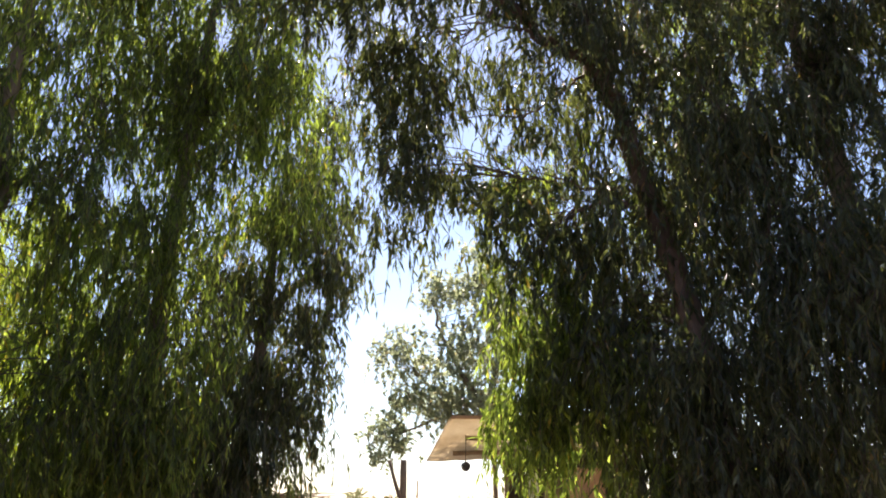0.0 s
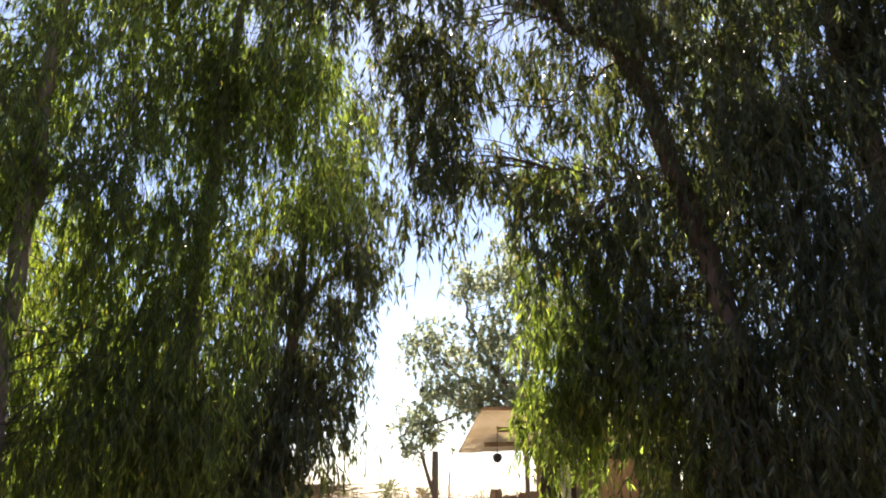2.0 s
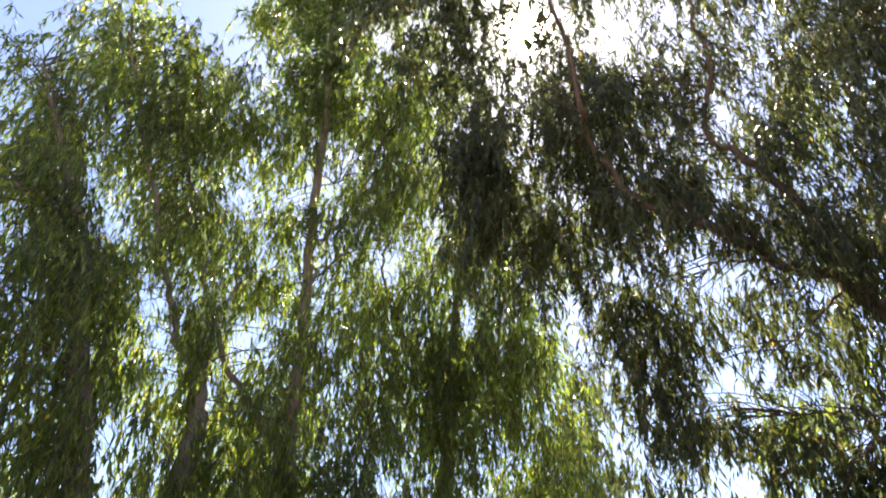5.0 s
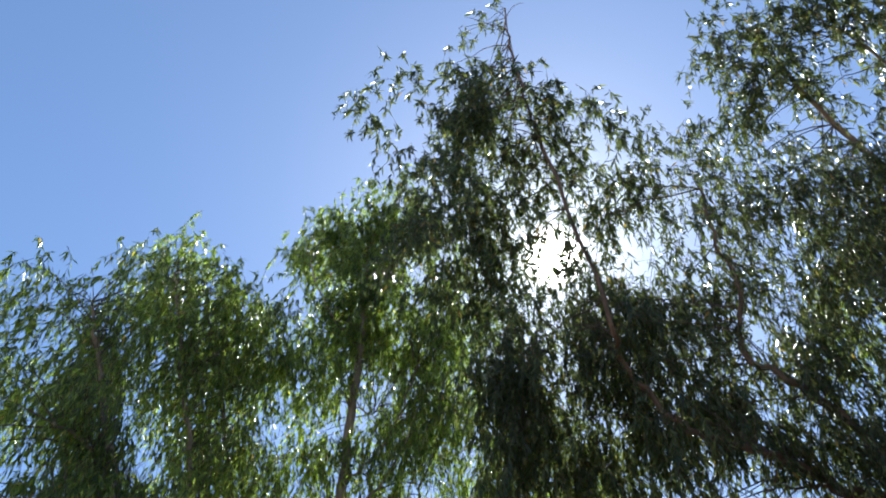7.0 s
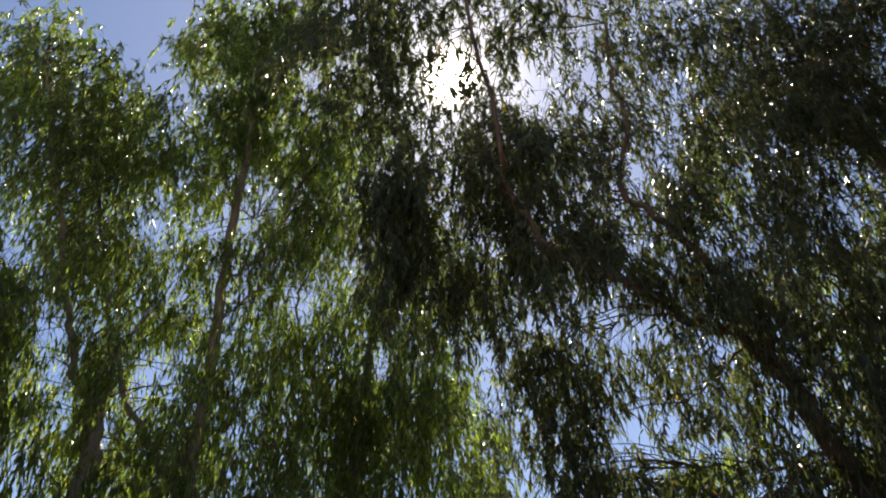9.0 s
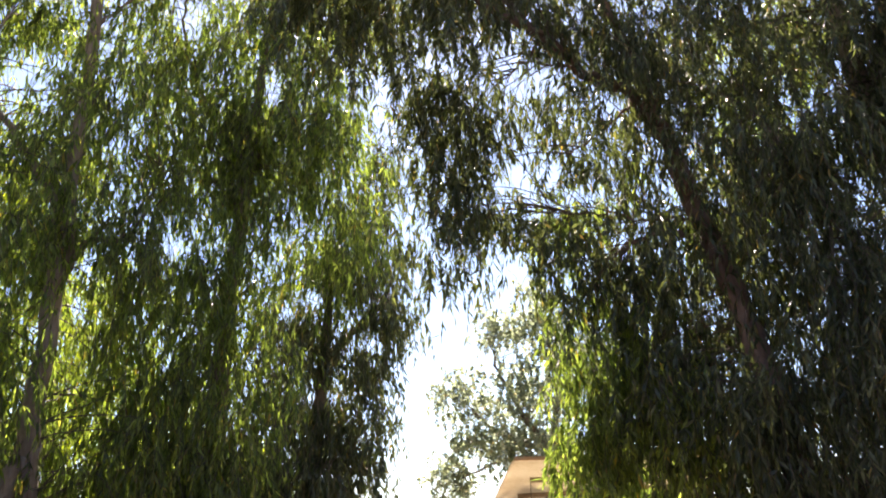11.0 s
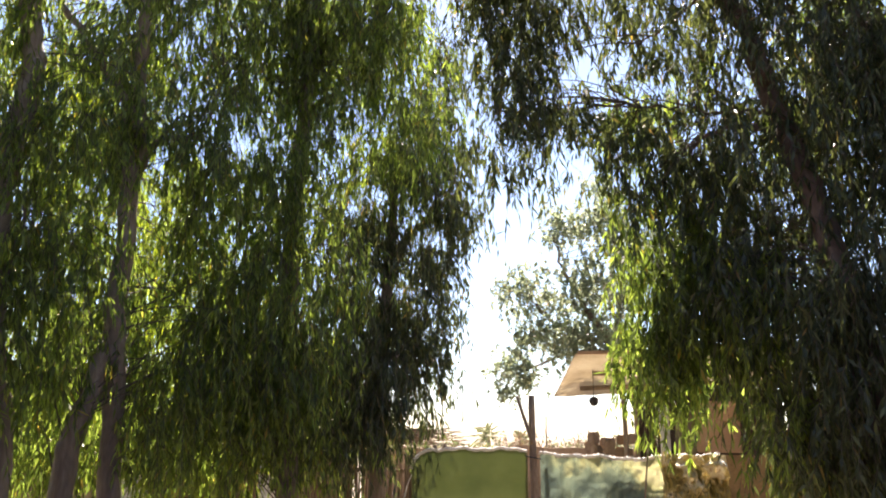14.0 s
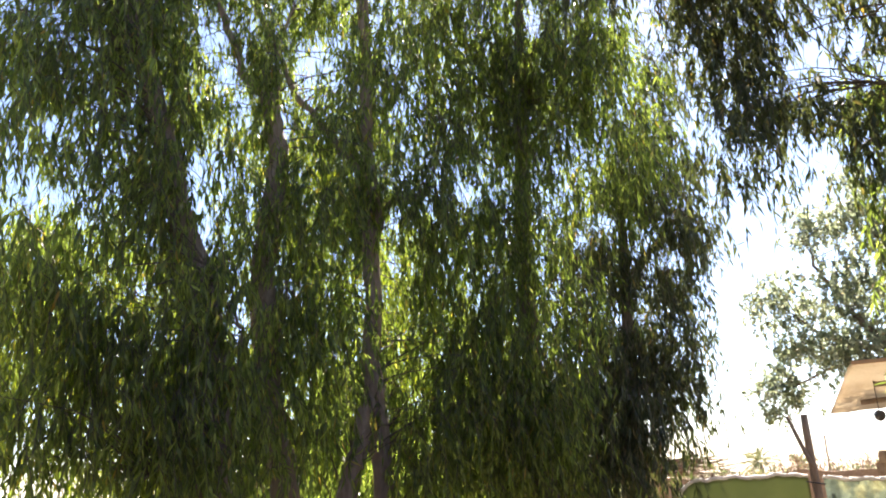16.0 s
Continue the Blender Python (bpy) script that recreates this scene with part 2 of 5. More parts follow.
# ---- trees ----
def droop_sprays(crown, rng, amount, leaf, droop, spray, tuft, hang):
    """Hanging sprays in the crown's masses: the leaves, the twigs that carry them, and the knots at which clusters of them start."""
    bases, ways, lens, wids, twigs, knots = [], [], [], [], [], []
    for x, y, z, rh, rv, dens in crown:
        area = math.pi * rh * (0.5 * rh + 0.5 * rv) + 0.3
        high = min(1.0, max(0.0, (z - 9.0) / 2.5))     # sprays near the tops are short and stand out, lower ones hang
        fall, lean = droop * (1 - 0.35 * high), hang * (1 - 0.2 * high)
        size_up = 1 + 0.18 * high
        n_leaf = amount * dens * area / (leaf[0] * leaf[1] * size_up ** 2 * 0.55)
        n_spray = max(6, int(n_leaf / spray))
        n_knot = max(4, n_spray // tuft)
        n_try = int(n_knot * 1.5)
        q = unit(rng.standard_normal((n_try, 3))) * rng.uniform(0.05, 1, (n_try, 1)) ** 0.45 * np.clip(rng.normal(1.0, 0.2, (n_try, 1)), 0.6, 1.18)
        knot = np.array([x, y, z]) + q * [rh, rh, rv] + [0, 0, 0.40 * fall]
        airy = np.array([noise.noise((k[0] * 2.2, k[1] * 2.2, k[2] * 1.4)) for k in knot]) + rng.normal(0, 0.15, n_try)
        best = np.argsort(-airy[:n_try])[:n_knot]      # the crown breaks up into tufts with gaps between them
        q, knot = q[best], knot[best]
        knots.append(knot)
        pick = rng.integers(0, n_knot, n_spray)
        start = knot[pick] + rng.standard_normal((n_spray, 3)) * [0.17, 0.17, 0.14]
        out = unit(rng.standard_normal((n_spray, 3)) * [1, 1, 0.5] + q[pick] * 0.5)
        size = rng.uniform(0.4, 1.0, n_spray)[:, None] * fall
        s = np.linspace(0, 1, 3)[None, :, None]
        path = start[:, None] + size[:, None] * (out[:, None] * (s - 0.45 * s ** 2) * 0.8 - np.array([0, 0, 1.0]) * s ** 1.5 * 0.85)
        path += rng.standard_normal(path.shape) * 0.012
        twigs.append(path)
        s2 = rng.uniform(0.08, 1.0, (n_spray, spray))
        f = s2 * 2
        i = np.minimum(f.astype(int), 1)
        r = np.arange(n_spray)[:, None]
        a, b = path[r, i], path[r, i + 1]
        p = a + (b - a) * (f - i)[..., None]
        way = unit(unit(b - a) * 0.35 + rng.standard_normal(p.shape) * 0.34 + np.array([0, 0, -lean]))
        bases.append(p.reshape(-1, 3))
        ways.append(way.reshape(-1, 3))
        m = n_spray * spray
        k = rng.uniform(0.6, 1.2, m) * size_up
        lens.append(k * leaf[0])
        wids.append((k * size_up) ** 0.5 * leaf[1] * rng.uniform(0.75, 1.2, m))
    return [np.concatenate(k) for k in (bases, ways, lens, wids)], np.concatenate(twigs), np.concatenate(knots)


def clear_of(points, gaps, rng):
    """Which points lie outside the crown's openings; the rims of the openings are ragged."""
    keep = np.ones(len(points), bool)
    x, y, z = points.T
    ragged = 0.17 * (np.sin(13 * x + 1.3) + np.sin(14 * y + 2.0 * z) + np.sin(5 * z + 9 * x)) + rng.normal(0, 0.3, len(points))
    for x0, y0, z0, x1, y1, z1, wide, tall in gaps:
        a, way = np.array([x0, y0, z0]), np.array([x1 - x0, y1 - y0, z1 - z0])
        s = np.clip((points - a) @ way / (way @ way), 0, 1)[:, None]
        d = np.sqrt((((points - a - s * way) / [wide, wide, tall]) ** 2).sum(1))
        keep &= d + ragged > 0.72
    return keep


def twig_mesh(paths, radius=0.004):
    """Three-sided twigs along all the sprays."""
    n, k = paths.shape[:2]
    rad = np.linspace(radius, radius * 0.4, k)[None, :, None]
    offs = np.array([[1, 0, 0], [-0.5, 0.87, 0], [-0.5, -0.87, 0]])
    v = (paths[:, :, None] + rad[..., None] * offs[None, None]).reshape(-1, 3)
    b = (np.arange(n)[:, None] * k + np.arange(k - 1)[None]).ravel()[:, None] * 3
    quads = np.concatenate([b + [j, (j + 1) % 3, (j + 1) % 3 + 3, j + 3] for j in range(3)])
    return v, quads


def branch_paths(knots, skeleton, rng):
    """Thin boughs that bend from the nearest wood to each cluster of sprays."""
    out, carried = [], np.zeros(len(skeleton), int)
    for q in knots:
        d = np.linalg.norm((skeleton - q) * [1, 1, 0.75], axis=1) + np.maximum(0, skeleton[:, 2] - q[2] + 0.1) * 0.4
        near = int(np.argmin(d + 0.35 * carried + rng.uniform(0, 0.25, len(d))))    # a bough that carries many takes no more
        carried[near] += 1
        a = skeleton[near]
        span = np.linalg.norm(q - a)
        if span < 0.12 or span > 1.4:
            continue
        s = np.linspace(0, 1, 6)[:, None]
        mid = (a + q) / 2 + np.array([0, 0, 0.16 * span]) + rng.standard_normal(3) * 0.07 * span
        out.append((1 - s) ** 2 * a + 2 * s * (1 - s) * mid + s ** 2 * q + rng.standard_normal((6, 3)) * 0.012 * span * np.sin(np.pi * s))
    return out


def tree(name, label, trunk, limbs, crown, seed, leaf_mat, bark, radii, amount=2.4, leaf=(0.17, 0.03), droop=1.0, spray=16, group="eucalyptus trees", extra=None, tuft=8, hang=0.95, gaps=(), veil=0.45):
    rng = np.random.default_rng(seed)
    base = np.array(trunk[0])
    base[2] = 0.0
    top = thing(name, label, "tree", group, tuple(base))
    path = spline([(p[0], p[1], max(p[2], 0.0)) for p in trunk], 6) - base
    path[0, 2] = -0.25
    path[1:-1, :2] += rng.standard_normal((len(path) - 2, 2)) * radii[0] * 0.07
    v, f = tube(path, radii[0], radii[1], 14, 0.035, rng)
    flare = np.clip(1 - v[:, 2] / 0.7, 0, 1)[:, None] ** 2
    centre = np.array([path[0, 0], path[0, 1], 0])
    v[:, :2] += (v[:, :2] - centre[:2]) * flare * 0.5
    mesh_object("trunk", v, f, bark, top, smooth=True)
    wood = [path[4:]]
    for pts, r0, r1 in limbs:
        q = spline([(p[0], p[1], max(p[2], -0.2)) for p in pts], 6) - base
        q[1:-1] += rng.standard_normal((len(q) - 2, 3)) * 0.018
        v, f = tube(q, r0, r1, 9, 0.04, rng)
        mesh_object("limb", v, f, bark, top, smooth=True)
        wood.append(q)
    along = [(*(p + base + rng.normal(0, 0.12, 3)), 0.38, 0.5, veil) for q in wood for p in q[::4] if p[2] > 1.6]   # sprays close round the wood
    wood = np.concatenate(wood)
    for masses, mat in ((crown + along, leaf_mat), *((extra,) if extra else ())):
        local = [(x - base[0], y - base[1], z, rh, rv, d) for x, y, z, rh, rv, d in masses]
        (b, w, ln, wd), twigs, knots = droop_sprays(local, rng, amount, leaf, droop, spray, tuft, hang)
        keep = clear_of(b + base, gaps, rng)
        b, w, ln, wd = b[keep], w[keep], ln[keep], wd[keep]
        twigs = twigs[clear_of(twigs.mean(1) + base, gaps, rng)]
        v, f = joined([tube(p, 0.004 + 0.005 * np.linalg.norm(p[-1] - p[0]), 0.003, 5, cap=False) for p in branch_paths(knots[clear_of(knots + base, gaps, rng)], wood, rng)])
        tagged(mesh_object("branchwork", v, f, TWIG, top, "thin brown boughs"), kind="stuff")
        v, q = twig_mesh(twigs)
        tagged(big_mesh("twigwork", v, q, TWIG, top, "fine hanging twigs"), kind="stuff")
        v, q = leaves(b, w, ln, wd, rng)
        tagged(big_mesh("crown", v, q, mat, top, "many long narrow drooping leaves"), kind="stuff")
    return top


RIGHT_TRUNK = [(2.62,7.5,0.0),(2.51,7.49,2.34),(2.44,7.48,2.91),(2.32,7.49,3.45),(2.16,7.51,4.14),(1.98,7.52,4.8),(1.81,7.54,5.37),(1.9,7.36,4.94),(1.72,7.2,5.41)]
RIGHT_LOWER_LIMBS = [
    ([(1.72,7.2,5.41),(1.46,7.15,5.85),(1.18,7.09,6.04),(0.88,7.01,6.15),(0.69,6.92,6.37),(0.42,6.82,6.55),(0.06,6.72,6.73),(-0.32,6.59,7.04),(-0.64,6.27,7.7),(-0.61,5.57,7.94),(-0.95,5.32,11.29),(-1.03,4.89,12.74),(-0.97,4.5,14.13)], 0.062, 0.013),
    ([(1.72,7.2,5.41),(1.53,7.04,5.97),(1.31,6.88,6.49),(1.04,6.72,6.93),(0.79,6.55,7.22),(0.53,6.38,7.54),(0.73,6.16,8.1),(0.68,5.96,8.86),(0.74,5.75,9.52)], 0.055, 0.014),
    ([(2.04,7.48,4.41),(1.86,7.56,4.52),(1.63,7.65,4.59),(1.42,7.73,4.56),(1.26,7.8,4.49)], 0.032, 0.012),
    ([(0.79,6.9,6.13),(0.6,7.2,6.37),(0.36,7.49,6.75)], 0.018, 0.007),
]
RIGHT_UPPER_LIMBS = [
    ([(0.55,6.88,6.47),(0.37,7.19,6.46),(0.2,7.5,6.47)], 0.016, 0.007),
    ([(1.93,7.45,4.68),(1.58,7.64,4.73),(1.25,7.8,4.87),(0.89,7.95,4.98),(0.55,8.08,5.05)], 0.018, 0.008),
    ([(1.46,7.15,5.85),(1.06,7.37,5.63),(0.79,7.56,5.5)], 0.018, 0.007),
]
RIGHT_LIMBS = RIGHT_LOWER_LIMBS + RIGHT_UPPER_LIMBS
RIGHT_CROWN_A = [
    (-0.42,8.0,6.02,0.72,0.73,1.25),
    (-0.47,7.99,4.67,0.45,0.45,1.1),
    (-0.67,7.97,4.43,0.11,0.45,0.8),
    (0.18,7.61,6.52,0.6,0.47,0.8),
    (0.11,8.0,4.75,0.26,0.6,0.7),
    (-1.04,6.78,7.87,1.14,0.97,1.1),
    (-1.91,6.83,8.5,0.75,1.09,0.9),
    (-0.68,6.31,9.08,0.92,0.45,0.45),
    (-1.27,7.94,6.94,0.55,0.54,0.7),
    (-0.77,7.51,7.09,0.53,0.45,0.7),
    (0.05,7.03,7.34,0.43,0.56,0.6),
    (-0.05,6.42,6.57,0.46,0.45,0.6),
    (0.61,6.78,6.32,0.31,0.45,0.4),
    (-1.94,5.88,9.77,1.16,0.45,1.45),
    (-1.37,5.41,11.28,1.47,0.45,1.3),
    (-1.47,5.1,12.7,1.16,0.45,1.16),
]
RIGHT_CROWN_B = [
    (-2.33,5.16,12.09,1.12,0.45,1.3),
    (-0.39,6.0,10.33,0.8,0.45,0.87),
    (-1.25,6.23,9.91,0.43,0.45,0.58),
    (-2.75,6.98,12.3,0.74,1.13,1.3),
    (-3.38,6.69,12.14,0.64,0.95,1.3),
    (-2.22,7.16,10.08,0.64,0.97,1.3),
    (-2.06,7.21,8.27,0.57,0.86,0.9),
    (-0.9,7.45,8.89,0.67,0.93,0.9),
    (-0.5,7.48,7.76,0.62,0.63,0.9),
    (-1.07,7.42,7.49,0.54,0.52,0.9),
    (-2.19,7.17,7.2,0.4,0.42,0.9),
    (-0.0,7.5,9.01,0.6,0.84,0.9),
    (0.21,7.5,7.53,0.41,0.35,0.9),
    (-0.51,7.18,8.52,0.57,0.74,0.8),
    (-1.48,7.05,8.87,0.58,0.78,0.8),
    (-0.96,7.14,7.51,0.53,0.64,0.8),
]
RIGHT_CROWN_C = [
    (-1.91,6.94,7.76,0.54,0.67,0.8),
    (-1.35,7.07,6.48,0.49,0.56,0.8),
    (-2.31,6.82,8.49,0.57,0.74,0.8),
    (-0.24,7.2,7.55,0.53,0.65,0.8),
    (-1.8,6.97,6.94,0.51,0.6,0.8),
]
RIGHT_CROWN = RIGHT_CROWN_A + RIGHT_CROWN_B + RIGHT_CROWN_C
RIGHT_LOW_CROWN_A = [
    (1.04,7.93,4.12,0.45,0.45,0.75),
    (0.46,7.99,4.05,0.24,0.46,0.9),
    (0.7,7.97,3.67,0.21,0.45,0.35),
    (0.86,8.16,5.51,0.36,0.45,0.5),
    (2.11,6.89,2.1,0.33,0.51,1.2),
    (2.09,7.2,1.47,0.19,0.45,1.2),
    (2.29,7.04,1.34,0.26,0.45,1.0),
    (1.66,7.01,4.51,0.19,0.45,0.5),
    (2.44,8.25,4.15,0.24,0.45,0.8),
    (2.35,7.44,5.4,0.39,0.57,0.8),
    (1.63,7.73,6.26,0.39,0.45,0.6),
    (2.66,8.18,3.59,0.39,0.72,1.2),
    (1.91,8.28,3.72,0.55,0.95,1.1),
    (1.53,7.85,3.01,0.35,0.45,0.9),
    (2.12,7.4,2.61,0.36,0.56,1.2),
    (1.49,8.06,5.78,0.43,0.51,0.8),
]
RIGHT_LOW_CROWN_B = [
    (1.12,8.43,5.21,0.33,0.45,0.8),
    (1.81,7.36,6.56,0.56,0.68,1.0),
    (0.88,6.95,7.9,0.67,0.95,1.0),
    (0.11,6.62,8.66,0.86,0.86,1.0),
    (1.06,8.23,4.18,0.28,0.52,1.0),
    (1.39,8.18,3.96,0.31,0.45,1.0),
    (1.8,8.1,4.23,0.31,0.45,0.9),
    (-0.31,8.29,5.31,0.32,0.53,2.0),
    (-0.4,8.29,5.87,0.27,0.41,1.4),
    (-0.82,8.26,5.19,0.26,0.49,0.9),
    (-0.43,8.29,6.23,0.3,0.39,1.0),
    (-0.88,8.25,6.38,0.27,0.39,0.8),
    (0.29,8.3,4.36,0.22,0.3,1.0),
    (0.73,8.27,6.15,0.27,0.38,0.8),
    (1.88,8.08,3.09,0.36,0.49,1.0),
    (1.82,8.1,2.35,0.36,0.48,1.0),
]
RIGHT_LOW_CROWN = RIGHT_LOW_CROWN_A + RIGHT_LOW_CROWN_B
RIGHT_LIT_DRAPE_A = [
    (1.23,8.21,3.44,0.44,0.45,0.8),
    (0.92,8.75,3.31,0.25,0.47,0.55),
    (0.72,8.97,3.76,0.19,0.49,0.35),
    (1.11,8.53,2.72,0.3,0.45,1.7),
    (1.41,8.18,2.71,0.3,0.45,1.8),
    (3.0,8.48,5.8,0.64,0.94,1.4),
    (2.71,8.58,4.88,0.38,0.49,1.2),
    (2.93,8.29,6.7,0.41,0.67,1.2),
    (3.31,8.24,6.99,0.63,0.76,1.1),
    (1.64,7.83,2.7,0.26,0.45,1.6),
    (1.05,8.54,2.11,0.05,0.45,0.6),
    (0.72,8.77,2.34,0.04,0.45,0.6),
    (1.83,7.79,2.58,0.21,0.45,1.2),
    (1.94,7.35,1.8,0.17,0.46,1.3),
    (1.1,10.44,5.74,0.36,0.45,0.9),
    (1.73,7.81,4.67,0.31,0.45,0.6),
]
RIGHT_LIT_DRAPE_B = [
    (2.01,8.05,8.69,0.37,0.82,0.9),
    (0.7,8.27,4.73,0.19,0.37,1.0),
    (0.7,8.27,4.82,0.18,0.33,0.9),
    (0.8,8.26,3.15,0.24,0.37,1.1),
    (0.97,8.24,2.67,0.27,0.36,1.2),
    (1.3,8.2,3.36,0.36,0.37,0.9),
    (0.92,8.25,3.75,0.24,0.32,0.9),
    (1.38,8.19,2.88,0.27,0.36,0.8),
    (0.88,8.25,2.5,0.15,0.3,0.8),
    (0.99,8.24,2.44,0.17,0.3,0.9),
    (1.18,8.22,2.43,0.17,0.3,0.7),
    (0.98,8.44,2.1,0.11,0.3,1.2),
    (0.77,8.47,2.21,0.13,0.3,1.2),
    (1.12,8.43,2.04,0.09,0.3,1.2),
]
RIGHT_LIT_DRAPE = RIGHT_LIT_DRAPE_A + RIGHT_LIT_DRAPE_B
RIGHT_BACK_TRUNK = [(4.1,7.1,0.01),(3.98,7.17,3.05),(3.69,7.1,5.33),(3.22,6.81,8.06)]
RIGHT_BACK_LIMBS = [
    ([(3.22,6.81,8.06),(2.65,6.33,10.66),(2.39,5.95,12.69)], 0.06, 0.015),
    ([(3.69,7.1,5.33),(4.02,6.34,8.09),(4.1,5.66,10.98)], 0.07, 0.015),
    ([(3.98,7.17,3.05),(3.17,7.13,4.44),(2.53,6.95,5.54)], 0.05, 0.015),
]
RIGHT_BACK_CROWN_A = [
    (2.83,6.84,3.72,0.56,0.95,1.3),
    (2.7,6.68,2.36,0.73,0.87,1.2),
    (3.36,6.59,3.17,0.76,1.07,1.1),
    (2.5,6.86,1.73,0.44,0.51,1.2),
    (3.24,6.65,1.79,0.74,0.74,1.2),
    (2.65,6.91,5.21,0.74,0.85,1.2),
    (3.54,6.95,5.57,0.88,1.09,1.2),
    (2.47,6.85,6.38,0.61,0.73,0.9),
    (1.96,6.69,7.51,0.92,1.21,1.0),
    (3.14,6.63,7.89,0.97,1.28,1.1),
    (1.58,6.45,9.36,1.02,0.45,0.8),
    (2.44,6.38,9.07,1.22,0.45,0.9),
    (2.05,6.23,11.63,1.44,0.45,0.9),
    (0.64,6.54,10.07,1.08,0.45,0.6),
    (0.15,6.38,10.42,0.87,0.45,0.6),
    (0.34,6.24,11.52,0.47,0.45,0.8),
]
RIGHT_BACK_CROWN_B = [
    (4.06,6.89,4.67,0.52,0.71,1.2),
    (3.87,6.99,6.05,0.46,0.58,1.0),
    (3.1,8.02,5.29,0.53,0.58,0.9),
    (3.4,7.9,4.41,0.51,0.54,0.9),
    (2.94,8.08,3.76,0.5,0.52,0.9),
    (3.28,7.95,3.14,0.5,0.51,0.9),
    (2.73,8.16,2.57,0.49,0.5,0.9),
    (3.15,8.0,2.11,0.49,0.49,0.9),
    (2.18,8.32,2.09,0.49,0.49,0.9),
    (2.43,8.25,1.54,0.49,0.49,0.9),
    (3.07,8.03,1.38,0.49,0.49,0.9),
    (2.4,8.26,2.87,0.49,0.5,0.9),
    (2.63,7.45,5.21,0.53,0.51,1.0),
    (2.65,7.44,4.27,0.5,0.47,1.0),
    (2.13,7.61,3.9,0.5,0.46,1.0),
    (2.44,7.51,6.29,0.56,0.57,1.0),
]
RIGHT_BACK_CROWN_C = [
    (3.2,7.22,6.71,0.57,0.6,1.0),
    (3.69,6.99,8.07,0.62,0.7,1.0),
    (3.01,7.3,8.84,0.65,0.78,1.0),
    (2.56,7.48,9.77,0.69,0.87,1.0),
    (1.8,6.77,8.27,0.65,0.86,0.8),
    (2.7,6.46,9.14,0.7,0.97,0.8),
    (2.25,6.63,7.05,0.6,0.72,0.8),
    (1.38,6.86,6.88,0.59,0.7,0.8),
    (1.05,6.92,7.83,0.63,0.8,0.8),
    (1.7,6.79,5.93,0.56,0.62,0.8),
    (0.61,6.97,6.78,0.59,0.69,0.8),
    (2.73,6.45,7.9,0.64,0.81,0.8),
    (1.19,6.9,5.74,0.55,0.6,0.8),
    (3.81,7.48,3.14,0.49,0.49,0.9),
    (3.9,7.44,2.5,0.48,0.48,0.9),
    (3.57,7.6,2.2,0.48,0.48,0.9),
]
RIGHT_BACK_CROWN_D = [
    (3.82,7.48,1.85,0.48,0.48,0.9),
    (3.36,7.7,1.85,0.48,0.48,0.9),
    (3.31,7.72,2.63,0.48,0.49,0.9),
    (4.02,7.38,3.78,0.49,0.51,0.9),
    (3.65,7.57,3.61,0.49,0.51,0.9),
    (1.95,7.76,1.75,0.28,0.3,1.1),
    (2.19,7.69,1.54,0.28,0.3,1.1),
    (2.48,7.61,1.69,0.28,0.3,1.1),
    (2.71,7.53,1.44,0.28,0.3,1.1),
    (3.0,7.41,1.63,0.28,0.3,1.1),
    (1.97,7.75,1.39,0.28,0.3,1.1),
]
RIGHT_BACK_CROWN = RIGHT_BACK_CROWN_A + RIGHT_BACK_CROWN_B + RIGHT_BACK_CROWN_C + RIGHT_BACK_CROWN_D
RIGHT_FAR_TRUNK = [(5.18,5.56,-0.02),(5.09,5.65,3.64),(4.55,5.48,6.76),(4.0,5.29,9.84)]
RIGHT_FAR_LIMBS = [
    ([(4.55,5.48,6.76),(3.66,5.83,8.96),(3.15,5.56,11.52)], 0.06, 0.015),
    ([(4.55,5.48,6.76),(4.67,4.97,9.53),(4.61,4.59,11.51)], 0.06, 0.015),
]
RIGHT_FAR_CROWN = [
    (4.14,6.37,3.49,0.79,1.44,1.2),
    (4.09,6.34,6.62,0.91,1.4,1.1),
    (3.66,5.83,8.96,1.21,0.74,1.0),
    (2.91,5.83,11.48,1.42,0.45,0.9),
    (4.38,5.17,8.39,1.16,0.73,1.0),
    (4.21,5.02,10.96,1.15,0.45,0.9),
    (4.62,5.38,6.97,0.89,1.64,1.0),
    (5.47,5.28,5.14,1.01,2.18,1.0),
    (5.18,5.56,2.67,1.08,1.39,1.0),
]
LEFT_EDGE_TRUNK = [(-5.12,5.61,0.0),(-5.15,5.59,1.63),(-5.15,5.59,2.16),(-5.19,5.56,2.78),(-5.28,5.47,3.53),(-5.38,5.37,3.97),(-5.47,5.28,4.42),(-5.52,5.23,4.82),(-5.62,5.11,5.36),(-5.72,5.01,5.96),(-5.83,4.88,6.52),(-5.95,4.73,7.03)]
LEFT_EDGE_LIMBS = [
    ([(-5.95,4.73,7.03),(-6.07,4.58,7.52),(-6.26,4.31,8.25),(-6.42,4.06,8.87)], 0.05, 0.014),
    ([(-5.83,4.88,6.52),(-5.91,4.62,6.82),(-5.89,4.4,6.85),(-5.96,4.04,6.81)], 0.035, 0.012),
    ([(-5.51,5.23,4.83),(-5.58,5.16,5.3),(-5.68,5.05,5.78),(-5.77,4.95,6.14),(-5.82,4.89,6.45),(-5.9,4.63,6.22),(-6.06,4.41,6.72)], 0.07, 0.02),
    ([(-5.14,5.46,1.59),(-5.16,5.26,1.75),(-5.16,5.07,1.83),(-5.2,4.84,1.74)], 0.03, 0.01),
    ([(-5.07,5.52,2.46),(-4.85,5.59,2.9),(-4.9,5.41,3.24),(-4.95,5.23,3.58)], 0.022, 0.008),
]
